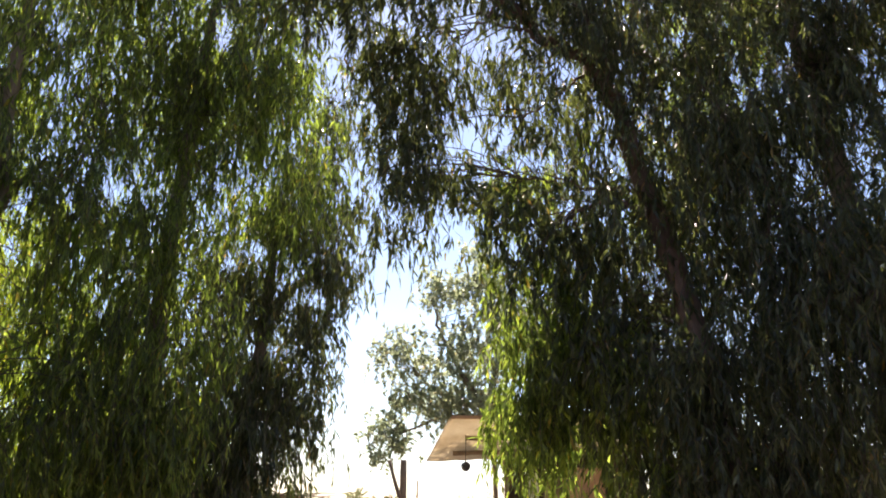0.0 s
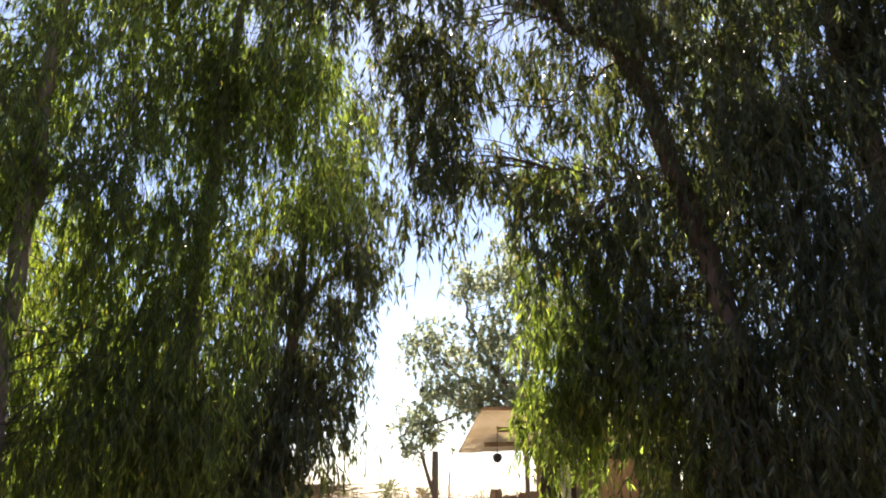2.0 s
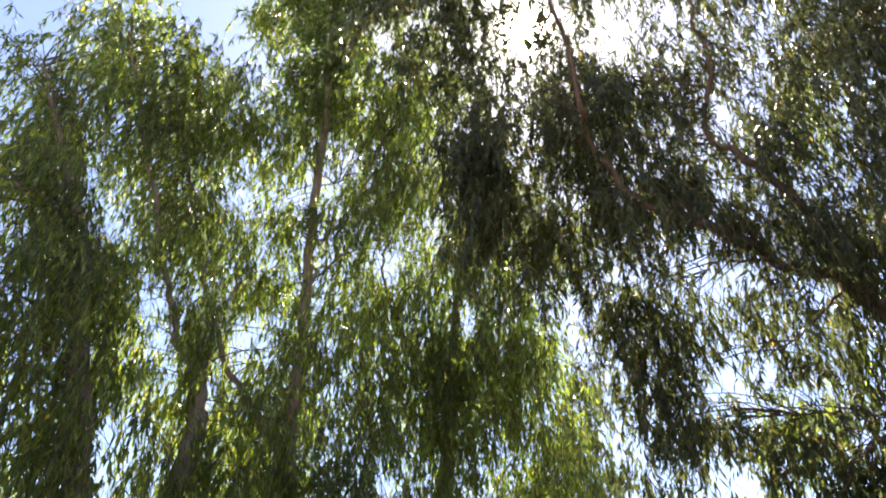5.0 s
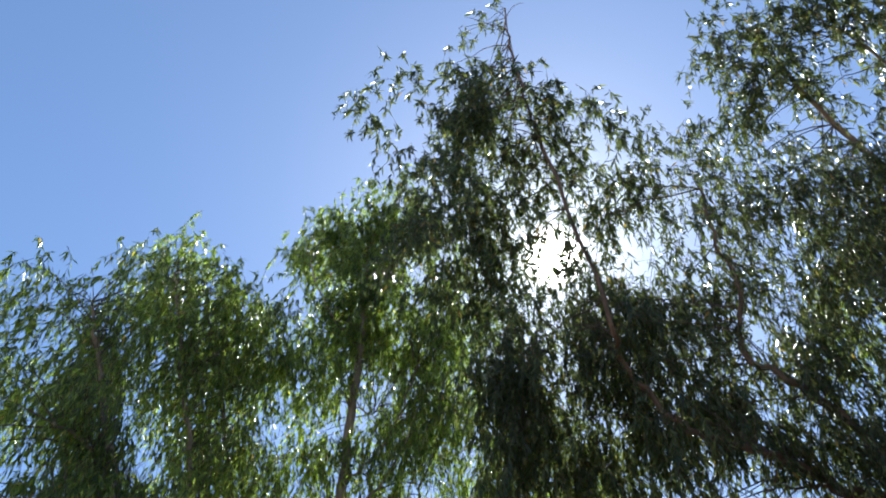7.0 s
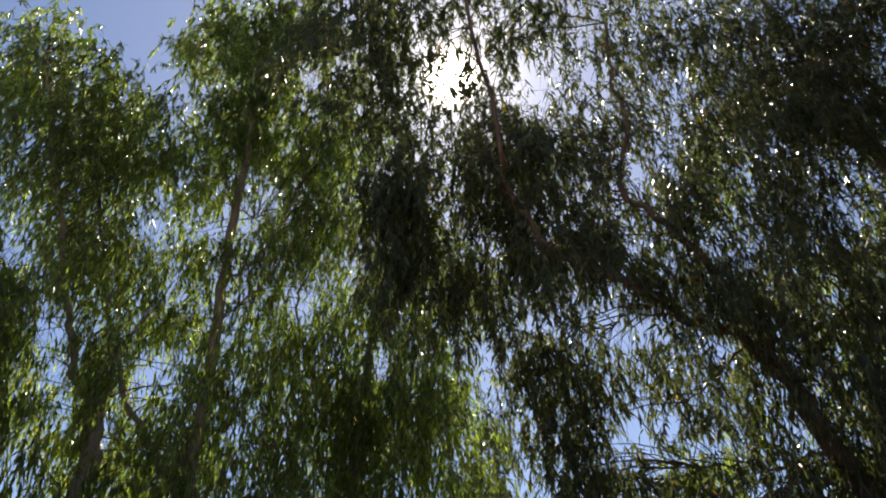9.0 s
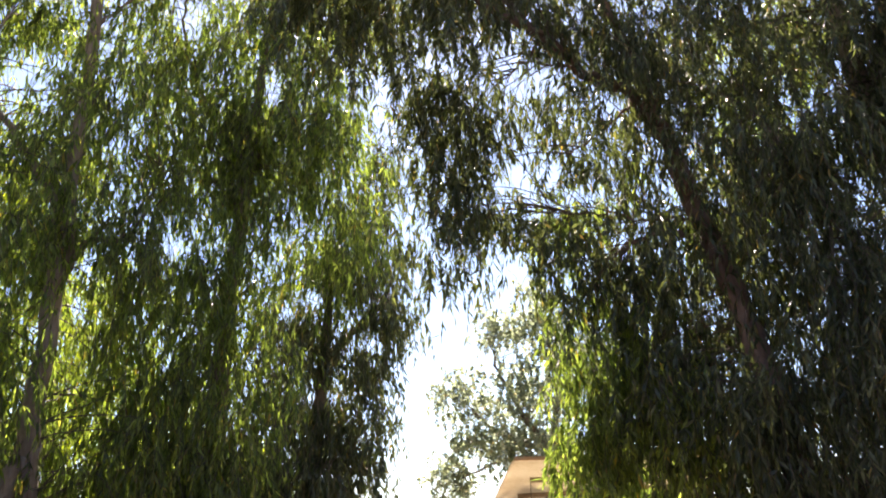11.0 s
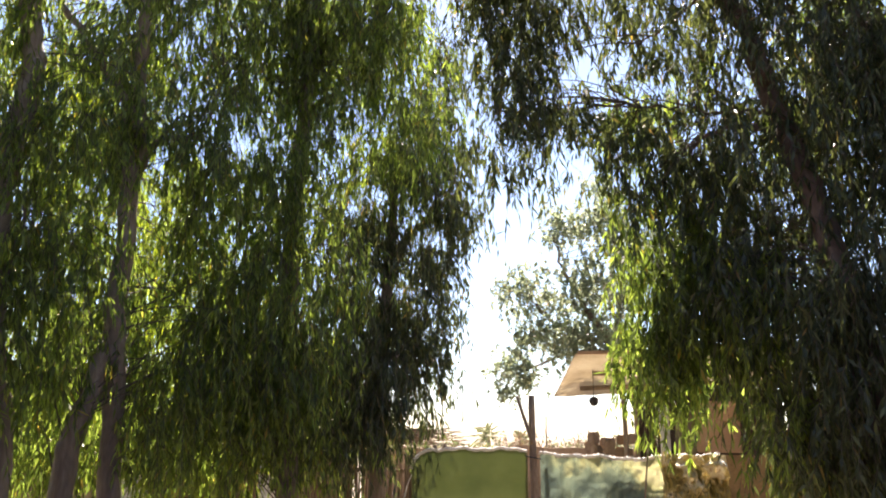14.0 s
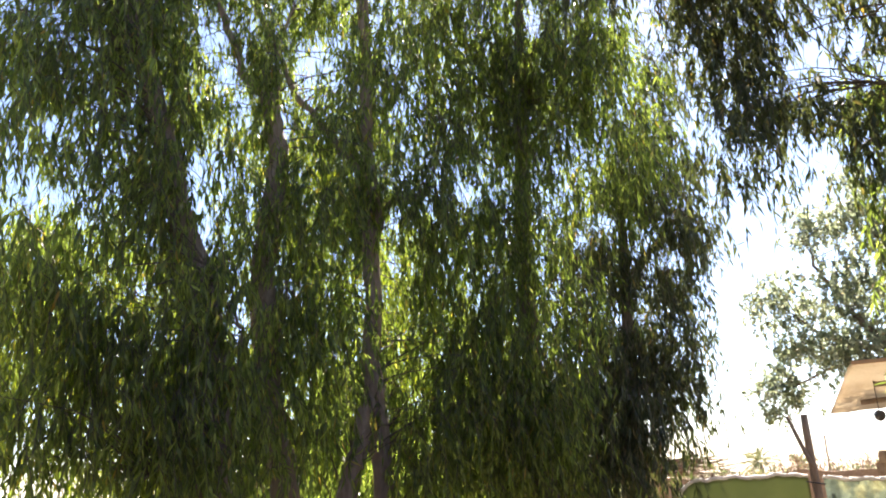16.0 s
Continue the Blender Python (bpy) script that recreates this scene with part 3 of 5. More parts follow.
LEFT_EDGE_CROWN_A = [
    (-6.95,5.13,9.32,1.05,0.81,1.45),
    (-6.43,5.3,7.13,1.0,1.01,0.7),
    (-7.4,4.39,8.26,1.31,0.92,1.0),
    (-6.63,4.49,5.82,1.09,0.85,0.7),
    (-5.87,3.81,4.43,0.76,0.58,0.7),
    (-6.13,5.14,5.0,0.78,0.89,0.7),
    (-5.11,4.93,4.04,0.39,0.62,0.8),
    (-4.98,5.06,2.85,0.32,0.59,0.8),
    (-5.59,4.69,2.82,0.74,0.74,0.8),
    (-6.12,3.98,3.15,0.9,1.05,0.7),
    (-5.25,5.07,1.85,0.51,0.66,0.9),
    (-5.82,4.23,1.73,0.87,0.72,0.7),
    (-7.25,3.38,5.33,1.06,3.48,1.0),
    (-5.54,4.28,5.42,0.45,0.52,0.85),
    (-5.45,4.4,4.61,0.43,0.47,0.85),
    (-5.81,3.91,5.54,0.4,0.39,0.85),
]
LEFT_EDGE_CROWN_B = [
    (-5.18,4.71,3.71,0.31,0.38,0.85),
    (-5.2,4.68,2.78,0.4,0.41,0.85),
    (-5.48,4.35,2.32,0.45,0.4,0.85),
    (-5.67,4.1,2.68,0.35,0.46,0.85),
    (-5.0,4.9,2.13,0.45,0.35,0.85),
    (-5.64,4.15,1.99,0.4,0.35,0.85),
    (-5.28,4.6,1.79,0.45,0.3,0.85),
    (-5.83,3.87,4.51,0.27,0.3,0.85),
    (-4.68,5.21,2.03,0.35,0.4,0.85),
    (-4.93,4.97,2.88,0.25,0.31,0.85),
    (-7.05,4.92,4.11,0.38,0.37,0.8),
    (-6.74,5.34,4.03,0.38,0.36,0.8),
    (-7.03,4.96,3.59,0.38,0.35,0.8),
    (-6.57,5.55,3.93,0.38,0.36,0.8),
    (-6.84,5.21,3.38,0.37,0.35,0.8),
]
LEFT_EDGE_CROWN = LEFT_EDGE_CROWN_A + LEFT_EDGE_CROWN_B
LEFT_SECOND_TRUNK = [(-5.26,6.8,0.0),(-5.29,6.78,1.54),(-5.4,6.7,2.22),(-5.45,6.66,2.92),(-5.48,6.62,3.54),(-5.48,6.62,3.98),(-5.43,6.67,4.5),(-5.38,6.71,5.05),(-5.39,6.7,5.54),(-5.48,6.63,6.03)]
LEFT_SECOND_LIMBS = [
    ([(-5.48,6.63,6.03),(-5.63,6.5,6.21),(-5.85,6.3,6.99),(-6.02,6.14,7.68),(-6.18,5.98,8.41),(-6.44,5.7,9.32),(-6.46,5.67,9.6),(-6.68,5.42,10.54),(-6.79,5.28,11.03)], 0.05, 0.013),
    ([(-5.39,6.7,5.54),(-5.37,6.71,6.06),(-5.36,6.73,6.68),(-5.23,6.83,7.3)], 0.03, 0.01),
    ([(-5.37,6.72,2.57),(-5.32,6.76,3.41),(-5.28,6.79,3.98)], 0.035, 0.012),
]
LEFT_SECOND_CROWN_A = [
    (-6.97,6.1,10.99,1.06,0.5,1.59),
    (-6.47,6.6,10.68,0.68,0.87,1.45),
    (-6.17,6.8,8.66,0.93,0.93,1.0),
    (-6.68,6.32,8.64,0.93,1.29,0.9),
    (-5.69,7.09,7.3,0.75,0.76,0.8),
    (-6.19,6.45,6.66,0.83,0.82,0.9),
    (-5.95,6.49,5.16,0.48,1.01,0.8),
    (-5.12,6.91,4.65,0.51,0.76,0.9),
    (-5.51,6.34,2.26,0.51,0.85,1.1),
    (-5.27,6.28,1.31,0.58,0.49,1.0),
    (-5.12,6.91,2.81,0.44,1.05,1.0),
    (-5.89,6.54,3.47,0.45,0.73,0.7),
    (-4.79,6.65,4.18,0.37,0.45,0.7),
    (-4.66,6.75,3.32,0.36,0.49,0.7),
    (-4.8,6.65,2.56,0.35,0.41,0.7),
    (-5.39,6.18,4.42,0.31,0.39,0.7),
]
LEFT_SECOND_CROWN_B = [
    (-5.34,6.22,3.87,0.24,0.31,0.7),
    (-4.49,6.86,4.76,0.31,0.34,0.7),
    (-4.02,7.14,6.14,0.4,0.53,0.7),
    (-6.78,5.76,11.13,1.02,1.22,1.3),
    (-5.98,6.59,10.32,0.98,1.12,1.3),
    (-5.42,7.06,10.29,0.53,0.74,1.3),
    (-6.72,5.83,9.19,0.67,0.87,0.9),
    (-6.14,6.44,8.39,0.72,0.7,0.9),
]
LEFT_SECOND_CROWN = LEFT_SECOND_CROWN_A + LEFT_SECOND_CROWN_B
LEFT_THIRD_TRUNK = [(-4.64,7.71,0.0),(-4.67,7.69,1.48),(-4.7,7.68,2.14),(-4.76,7.64,2.95),(-4.73,7.66,3.6),(-4.74,7.65,4.35),(-4.8,7.61,5.07),(-4.68,7.69,4.49),(-4.73,7.66,5.25),(-4.75,7.65,6.09),(-4.75,7.64,7.46),(-4.78,7.63,8.47),(-4.78,7.62,9.89),(-4.84,7.71,10.91),(-4.85,7.7,12.0),(-4.91,7.66,13.53)]
LEFT_THIRD_LOWER_LIMBS = [
    ([(-5.03,7.34,-0.05),(-4.87,7.27,1.51),(-4.79,7.44,2.02),(-4.75,7.58,2.51)], 0.12, 0.09),
    ([(-4.74,7.65,4.28),(-4.62,7.72,4.67),(-4.5,7.8,4.86),(-4.23,7.94,4.94),(-4.21,8.18,5.13),(-3.99,8.29,5.99)], 0.045, 0.014),
    ([(-4.8,7.61,5.07),(-4.73,7.54,5.13),(-5.04,7.34,5.65),(-5.35,7.11,6.19),(-5.61,6.91,6.92),(-5.85,6.71,7.79),(-6.0,6.57,8.52),(-6.18,6.4,9.29),(-6.29,6.3,9.64),(-6.52,6.06,10.51),(-6.72,5.84,11.34)], 0.05, 0.013),
    ([(-4.75,7.64,8.28),(-4.5,7.79,8.65),(-4.22,7.95,9.41),(-4.02,8.05,10.32),(-3.81,8.15,11.12)], 0.022, 0.008),
]
LEFT_THIRD_UPPER_LIMBS = [
    ([(-4.75,7.65,7.64),(-4.47,7.81,8.08),(-4.15,7.99,8.75),(-3.84,8.14,10.02)], 0.02, 0.007),
    ([(-4.79,7.62,9.66),(-4.53,7.77,9.48),(-4.45,7.83,9.73)], 0.015, 0.006),
    ([(-5.79,6.76,7.52),(-5.65,6.87,7.93),(-5.52,6.99,8.37)], 0.015, 0.006),
    ([(-4.85,7.7,12.0),(-4.61,7.85,12.86),(-4.38,7.98,14.28)], 0.022, 0.008),
    ([(-4.84,7.71,10.91),(-5.36,7.35,11.77),(-5.8,7.02,13.15)], 0.022, 0.008),
]
LEFT_THIRD_LIMBS = LEFT_THIRD_LOWER_LIMBS + LEFT_THIRD_UPPER_LIMBS
LEFT_THIRD_CROWN_A = [
    (-5.33,7.94,14.2,1.02,0.81,1.45),
    (-5.89,7.56,13.72,0.5,0.65,1.3),
    (-5.03,8.21,12.21,1.15,0.78,1.3),
    (-4.05,8.8,12.56,0.88,0.88,1.01),
    (-5.42,7.95,11.3,0.69,0.68,1.01),
    (-4.3,8.38,14.58,1.45,0.45,1.45),
    (-4.81,8.22,13.54,0.61,0.62,1.16),
    (-4.7,8.36,10.81,0.93,0.94,1.16),
    (-4.11,8.73,9.82,0.76,0.52,1.3),
    (-5.35,7.8,8.66,0.71,0.71,0.6),
    (-5.54,7.73,10.36,0.78,1.23,1.01),
    (-4.38,8.58,8.84,0.97,0.76,0.7),
    (-5.28,7.72,7.1,0.7,0.93,0.9),
    (-4.51,8.14,6.52,0.74,0.87,0.9),
    (-5.09,7.54,5.46,0.4,0.62,0.8),
    (-4.16,7.98,4.88,0.58,0.68,1.0),
]
LEFT_THIRD_CROWN_B = [
    (-3.97,7.96,2.54,0.43,0.81,1.0),
    (-5.47,8.01,3.84,0.36,1.02,1.1),
    (-5.0,8.31,4.75,0.41,0.5,1.0),
    (-5.63,7.9,2.28,0.35,0.78,1.0),
    (-4.69,8.26,2.6,0.27,0.5,0.9),
    (-4.18,7.86,4.49,0.41,0.45,1.0),
    (-5.27,7.05,3.71,0.29,0.74,0.9),
    (-4.27,7.7,1.6,0.44,0.53,0.9),
    (-4.96,8.34,6.29,0.61,0.68,0.8),
    (-5.53,7.97,6.35,0.46,0.51,0.8),
    (-5.46,8.02,4.48,0.36,0.6,0.8),
    (-4.78,8.44,2.8,0.42,0.63,0.8),
    (-4.58,8.55,3.6,0.42,0.43,0.8),
    (-4.42,8.64,4.29,0.43,0.37,0.8),
    (-5.28,8.14,2.53,0.35,0.63,0.8),
    (-4.92,7.78,13.86,0.87,1.27,1.16),
]
LEFT_THIRD_CROWN_C = [
    (-5.15,7.62,12.16,0.7,1.06,1.16),
    (-3.95,8.31,11.56,0.68,0.85,1.16),
    (-3.56,8.48,10.69,0.55,0.78,1.16),
    (-5.61,7.29,13.45,0.53,0.87,1.16),
    (-4.22,8.62,2.7,0.45,0.38,0.9),
    (-3.41,8.97,2.57,0.45,0.38,0.9),
    (-4.13,8.67,2.0,0.44,0.38,0.9),
    (-3.07,9.1,1.97,0.44,0.38,0.9),
    (-3.75,8.84,3.11,0.45,0.38,0.9),
]
LEFT_THIRD_CROWN = LEFT_THIRD_CROWN_A + LEFT_THIRD_CROWN_B + LEFT_THIRD_CROWN_C
LEFT_FOURTH_TRUNK = [(-3.37,9.42,0.0),(-3.4,9.4,1.06),(-3.47,9.38,1.83),(-3.49,9.37,3.18),(-3.44,9.39,4.86),(-3.39,9.41,5.88),(-3.35,9.42,6.45),(-3.34,9.43,6.57),(-3.31,9.44,7.37),(-3.28,9.45,7.95)]
LEFT_FOURTH_LOWER_LIMBS = [
    ([(-3.34,9.43,6.57),(-2.98,9.55,6.98),(-2.6,9.66,7.31),(-2.29,9.73,7.89),(-2.13,9.77,8.5)], 0.042, 0.012),
    ([(-3.28,9.45,7.95),(-3.21,9.47,8.67),(-3.03,9.53,9.45),(-2.85,9.59,10.42)], 0.03, 0.01),
    ([(-3.35,9.42,6.45),(-3.88,9.22,7.32),(-4.16,9.09,8.05),(-4.31,9.02,8.84),(-4.08,9.13,9.77),(-3.75,9.27,10.81)], 0.03, 0.009),
    ([(-3.39,9.41,5.88),(-4.33,9.01,6.91),(-4.53,8.91,7.8),(-4.41,8.98,9.04),(-4.23,9.06,10.1)], 0.03, 0.009),
]
LEFT_FOURTH_UPPER_LIMBS = [
    ([(-2.98,9.55,6.98),(-2.6,9.66,7.03),(-2.21,9.75,7.41)], 0.018, 0.007),
    ([(-3.28,9.45,7.95),(-2.96,9.55,8.58),(-2.65,9.64,9.48)], 0.018, 0.007),
    ([(-3.88,9.22,7.32),(-3.74,9.27,8.41),(-3.31,9.43,9.2)], 0.016, 0.006),
]
LEFT_FOURTH_LIMBS = LEFT_FOURTH_LOWER_LIMBS + LEFT_FOURTH_UPPER_LIMBS
LEFT_FOURTH_CROWN_A = [
    (-3.83,9.21,11.95,1.44,0.69,0.9),
    (-3.66,9.45,9.53,1.16,0.69,0.7),
    (-2.48,9.78,9.01,0.88,0.67,0.7),
    (-4.08,9.19,7.53,0.82,0.98,0.9),
    (-3.11,9.57,7.99,0.72,0.72,0.6),
    (-2.9,9.78,6.57,0.57,0.48,0.9),
    (-3.66,9.53,7.0,0.58,0.58,0.8),
    (-4.34,9.12,8.21,0.73,0.72,0.7),
    (-2.08,9.78,6.7,0.68,0.67,1.0),
    (-3.91,9.21,5.95,0.66,0.91,1.0),
    (-2.92,9.56,5.64,0.65,0.9,1.0),
    (-2.08,9.78,5.34,0.64,0.76,1.1),
    (-3.67,9.09,3.68,0.7,1.22,1.2),
    (-4.09,8.46,3.77,0.37,0.63,1.1),
    (-3.9,8.55,2.75,0.38,0.57,1.0),
    (-3.64,8.78,4.78,0.36,0.45,0.9),
]
LEFT_FOURTH_CROWN_B = [
    (-4.31,8.24,4.06,0.27,0.45,0.9),
    (-3.71,8.96,2.19,0.59,0.78,1.1),
    (-3.82,8.59,1.35,0.57,0.47,1.1),
    (-2.93,8.83,4.65,0.42,0.51,0.9),
    (-2.82,8.86,3.68,0.41,0.56,0.9),
    (-3.02,8.79,2.82,0.47,0.54,0.9),
    (-3.71,8.53,4.58,0.49,0.51,0.9),
    (-3.7,8.53,3.57,0.47,0.62,0.9),
    (-3.8,8.49,2.54,0.53,0.6,0.9),
    (-4.11,8.34,1.81,0.53,0.4,0.9),
    (-3.2,8.73,1.81,0.53,0.4,0.9),
    (-2.38,8.99,5.8,0.44,0.56,0.9),
    (-1.83,9.12,5.37,0.39,0.54,0.9),
    (-2.13,9.05,6.52,0.45,0.51,0.9),
    (-3.01,8.8,6.66,0.53,0.51,0.9),
    (-3.86,8.46,6.07,0.51,0.57,0.9),
]
LEFT_FOURTH_CROWN_C = [
    (-6.22,8.08,1.41,0.51,0.33,1.0),
    (-5.9,8.32,1.29,0.51,0.33,1.0),
    (-5.2,8.77,1.41,0.51,0.33,1.0),
    (-4.75,9.03,1.21,0.51,0.33,1.0),
    (-4.23,9.28,1.27,0.51,0.33,1.0),
    (-3.74,9.49,1.4,0.51,0.33,1.0),
    (-3.35,9.63,1.2,0.51,0.33,1.0),
    (-4.96,8.91,1.8,0.51,0.33,1.0),
    (-4.08,9.35,1.87,0.51,0.33,1.0),
    (-5.54,8.56,1.16,0.51,0.33,1.0),
]
LEFT_FOURTH_CROWN = LEFT_FOURTH_CROWN_A + LEFT_FOURTH_CROWN_B + LEFT_FOURTH_CROWN_C
LEFT_INNER_TRUNK = [(-2.64,10.68,-0.0),(-2.62,10.68,2.37),(-2.51,10.71,4.14),(-2.44,10.73,5.6)]
LEFT_INNER_LIMBS = [
    ([(-2.51,10.71,4.14),(-1.91,10.83,4.75),(-1.59,10.88,5.07)], 0.03, 0.01),
    ([(-2.62,10.68,2.37),(-3.12,10.55,3.54),(-3.4,10.46,4.55)], 0.04, 0.012),
    ([(-2.62,10.68,2.37),(-2.19,10.78,3.15),(-1.87,10.84,3.74)], 0.03, 0.01),
    ([(-2.44,10.73,5.6),(-2.1,10.8,6.73),(-1.82,10.86,7.44)], 0.03, 0.01),
]
LEFT_INNER_CROWN_A = [
    (-1.83,10.85,5.28,0.47,0.66,1.1),
    (-1.72,10.86,4.55,0.3,0.45,1.2),
    (-2.66,10.67,4.55,0.52,0.81,0.9),
    (-2.02,10.81,3.44,0.33,0.55,1.2),
    (-2.14,10.79,2.66,0.33,0.58,1.2),
    (-2.75,10.65,3.24,0.5,0.88,1.1),
    (-3.25,10.3,3.99,0.5,0.98,1.1),
    (-3.28,10.08,2.53,0.56,0.84,1.1),
    (-3.18,9.8,1.51,0.47,0.45,1.1),
    (-2.61,10.48,1.94,0.57,0.45,1.1),
    (-1.95,10.83,6.5,0.48,0.61,0.8),
    (-2.35,10.23,5.1,0.43,0.37,1.0),
    (-1.66,10.37,4.55,0.35,0.48,1.0),
    (-2.62,10.17,4.21,0.38,0.36,1.0),
    (-2.03,10.3,3.91,0.42,0.35,1.0),
    (-2.59,10.18,2.99,0.45,0.42,1.0),
]
LEFT_INNER_CROWN_B = [
    (-1.94,10.32,3.0,0.3,0.46,1.0),
    (-2.28,10.25,2.26,0.49,0.45,1.0),
    (-2.71,10.15,2.33,0.45,0.53,1.0),
    (-2.55,10.19,1.7,0.52,0.3,1.0),
    (-1.86,10.33,2.33,0.15,0.3,1.0),
]
LEFT_INNER_CROWN = LEFT_INNER_CROWN_A + LEFT_INNER_CROWN_B
SUNLIT_TRUNK = [(-8.39,12.44,-0.11),(-8.6,12.29,2.65),(-8.82,12.14,4.79)]
SUNLIT_LIMBS = [
    ([(-8.82,12.14,4.79),(-9.23,11.82,7.06),(-9.03,11.98,9.24)], 0.05, 0.012),
    ([(-8.6,12.29,2.65),(-7.73,12.86,4.79),(-7.04,13.24,6.19)], 0.04, 0.012),
    ([(-8.6,12.29,2.65),(-10.42,10.79,4.24),(-11.32,9.84,5.34)], 0.04, 0.012),
]
SUNLIT_CROWN_A = [
    (-7.95,12.72,5.62,1.25,1.08,1.0),
    (-7.73,12.86,3.98,1.22,1.22,1.0),
    (-8.82,12.14,3.71,1.22,1.53,0.9),
    (-9.44,11.66,6.19,1.26,1.26,0.8),
    (-9.84,11.32,8.92,1.34,1.13,0.8),
    (-8.39,12.44,7.66,1.14,0.94,0.7),
    (-10.79,10.42,3.98,1.52,1.52,1.0),
    (-11.49,9.64,5.34,1.24,1.24,1.0),
    (-6.34,13.59,3.71,1.22,1.53,0.8),
    (-12.44,8.39,3.71,1.52,1.52,1.0),
    (-7.62,11.74,2.09,1.12,0.84,1.0),
    (-5.92,12.69,2.09,1.12,0.7,0.8),
    (-9.0,10.72,2.09,1.12,0.84,1.0),
    (-4.39,14.34,2.39,1.21,0.75,0.8),
    (-9.66,8.7,2.05,1.31,0.78,1.0),
    (-7.48,10.63,6.67,0.45,0.53,1.1),
]
SUNLIT_CROWN_B = [
    (-6.47,11.27,4.29,0.38,0.87,1.1),
    (-7.4,10.69,2.15,0.42,0.74,1.1),
    (-9.25,9.13,7.71,0.36,0.51,1.1),
    (-10.34,7.88,5.35,0.53,0.4,1.1),
    (-10.68,7.41,4.95,0.48,0.89,1.1),
    (-10.23,8.02,3.95,0.66,0.86,1.1),
    (-6.95,9.78,6.37,0.46,0.59,1.1),
    (-8.9,8.05,9.1,0.45,0.59,1.1),
    (-8.77,8.19,8.3,0.49,0.45,1.1),
]
SUNLIT_CROWN = SUNLIT_CROWN_A + SUNLIT_CROWN_B
BACKING_TRUNK = [(-9.0,15.59,-0.04),(-9.0,15.59,2.23),(-9.27,15.43,4.13)]
BACKING_LIMBS = [
    ([(-9.0,15.59,2.23),(-7.32,16.44,3.17),(-5.26,17.21,3.17)], 0.05, 0.012),
    ([(-9.0,15.59,2.23),(-11.08,14.18,3.49),(-12.95,12.5,3.81)], 0.05, 0.012),
]
BACKING_CROWN = [
    (-5.11,17.26,2.39,0.8,1.09,1.0),
    (-6.45,16.8,3.17,1.27,1.63,1.0),
    (-8.17,16.04,3.17,1.27,1.63,1.0),
    (-9.8,15.1,3.02,1.27,1.45,1.0),
    (-11.33,13.99,3.17,1.27,1.63,1.0),
    (-12.73,12.73,3.17,1.27,1.63,1.0),
    (-14.18,11.08,3.49,1.45,1.82,1.0),
    (-15.43,9.27,3.49,1.45,1.82,1.0),
    (-10.18,12.99,1.69,0.94,0.59,1.3),
    (-9.45,13.53,1.9,0.94,0.59,1.3),
    (-8.36,14.23,1.7,0.94,0.59,1.3),
    (-7.07,14.91,1.61,0.94,0.59,1.3),
    (-5.87,15.42,1.72,0.94,0.59,1.3),
    (-4.59,15.85,1.51,0.94,0.59,1.3),
]
BUSH_TRUNK = [(1.3,16.95,-0.01),(1.27,16.95,2.19),(0.89,16.98,3.39),(0.3,17.0,4.29)]
BUSH_LIMBS = [
    ([(0.89,16.98,3.39),(-0.0,17.0,3.39),(-0.98,16.97,3.03),(-1.63,16.92,2.82)], 0.04, 0.008),
    ([(0.89,16.98,3.39),(-0.3,17.0,3.99),(-0.89,16.98,4.6)], 0.05, 0.012),
    ([(0.3,17.0,4.29),(-0.15,17.0,5.21),(-0.36,17.0,6.0)], 0.05, 0.012),
    ([(0.89,16.98,3.39),(1.04,16.97,4.6),(1.19,16.96,5.52)], 0.05, 0.012),
]
BUSH_CROWN = [
    (-0.36,17.0,6.12,0.37,0.45,0.7),
    (0.27,17.0,6.09,0.4,0.45,0.8),
    (0.77,16.98,6.0,0.49,0.49,0.9),
    (-0.89,16.98,4.78,0.42,0.45,0.8),
    (-1.33,16.95,4.48,0.21,0.45,0.6),
    (-0.0,17.0,4.6,0.6,0.6,1.0),
    (-0.83,16.98,3.93,0.48,0.45,0.8),
    (-0.15,17.0,3.45,0.6,0.45,1.0),
    (-0.98,16.97,3.21,0.3,0.45,0.8),
    (-1.54,16.93,2.76,0.21,0.45,0.7),
    (-1.16,16.96,2.85,0.15,0.45,0.6),
    (0.89,16.98,4.9,0.76,0.91,1.0),
    (0.89,16.98,3.39,0.75,0.75,1.0),
    (1.63,16.92,5.37,0.61,0.77,1.0),
    (0.74,16.98,6.54,0.46,0.45,0.8),
]
# openings cut through the crowns along the camera's sight lines, where no sprays hang: both ends, half width and half
# height
RIGHT_GAPS_A = [
    (-1.11,6.99,5.52,-1.39,8.76,6.52,0.31,0.55),
    (0.13,6.43,5.75,0.17,8.51,7.09,0.35,0.52),
    (0.44,6.42,5.77,0.57,8.33,7.02,0.28,0.28),
    (1.13,6.95,5.73,1.38,8.44,6.61,0.42,0.19),
    (0.05,7.24,5.04,0.07,9.16,5.95,0.18,0.47),
    (0.86,7.62,5.05,1.22,10.82,6.49,0.4,0.18),
    (0.76,6.12,7.37,1.02,8.26,9.39,0.3,0.43),
    (-0.77,7.2,4.54,-0.96,8.93,5.24,0.18,0.35),
    (0.06,7.35,4.22,0.07,8.76,4.73,0.33,0.34),
    (-1.08,6.64,5.72,-1.44,8.84,7.08,0.17,0.28),
    (-0.11,5.46,8.12,-0.15,7.32,10.34,0.33,0.46),
    (0.44,5.71,6.19,0.61,8.07,8.08,0.13,0.36),
]
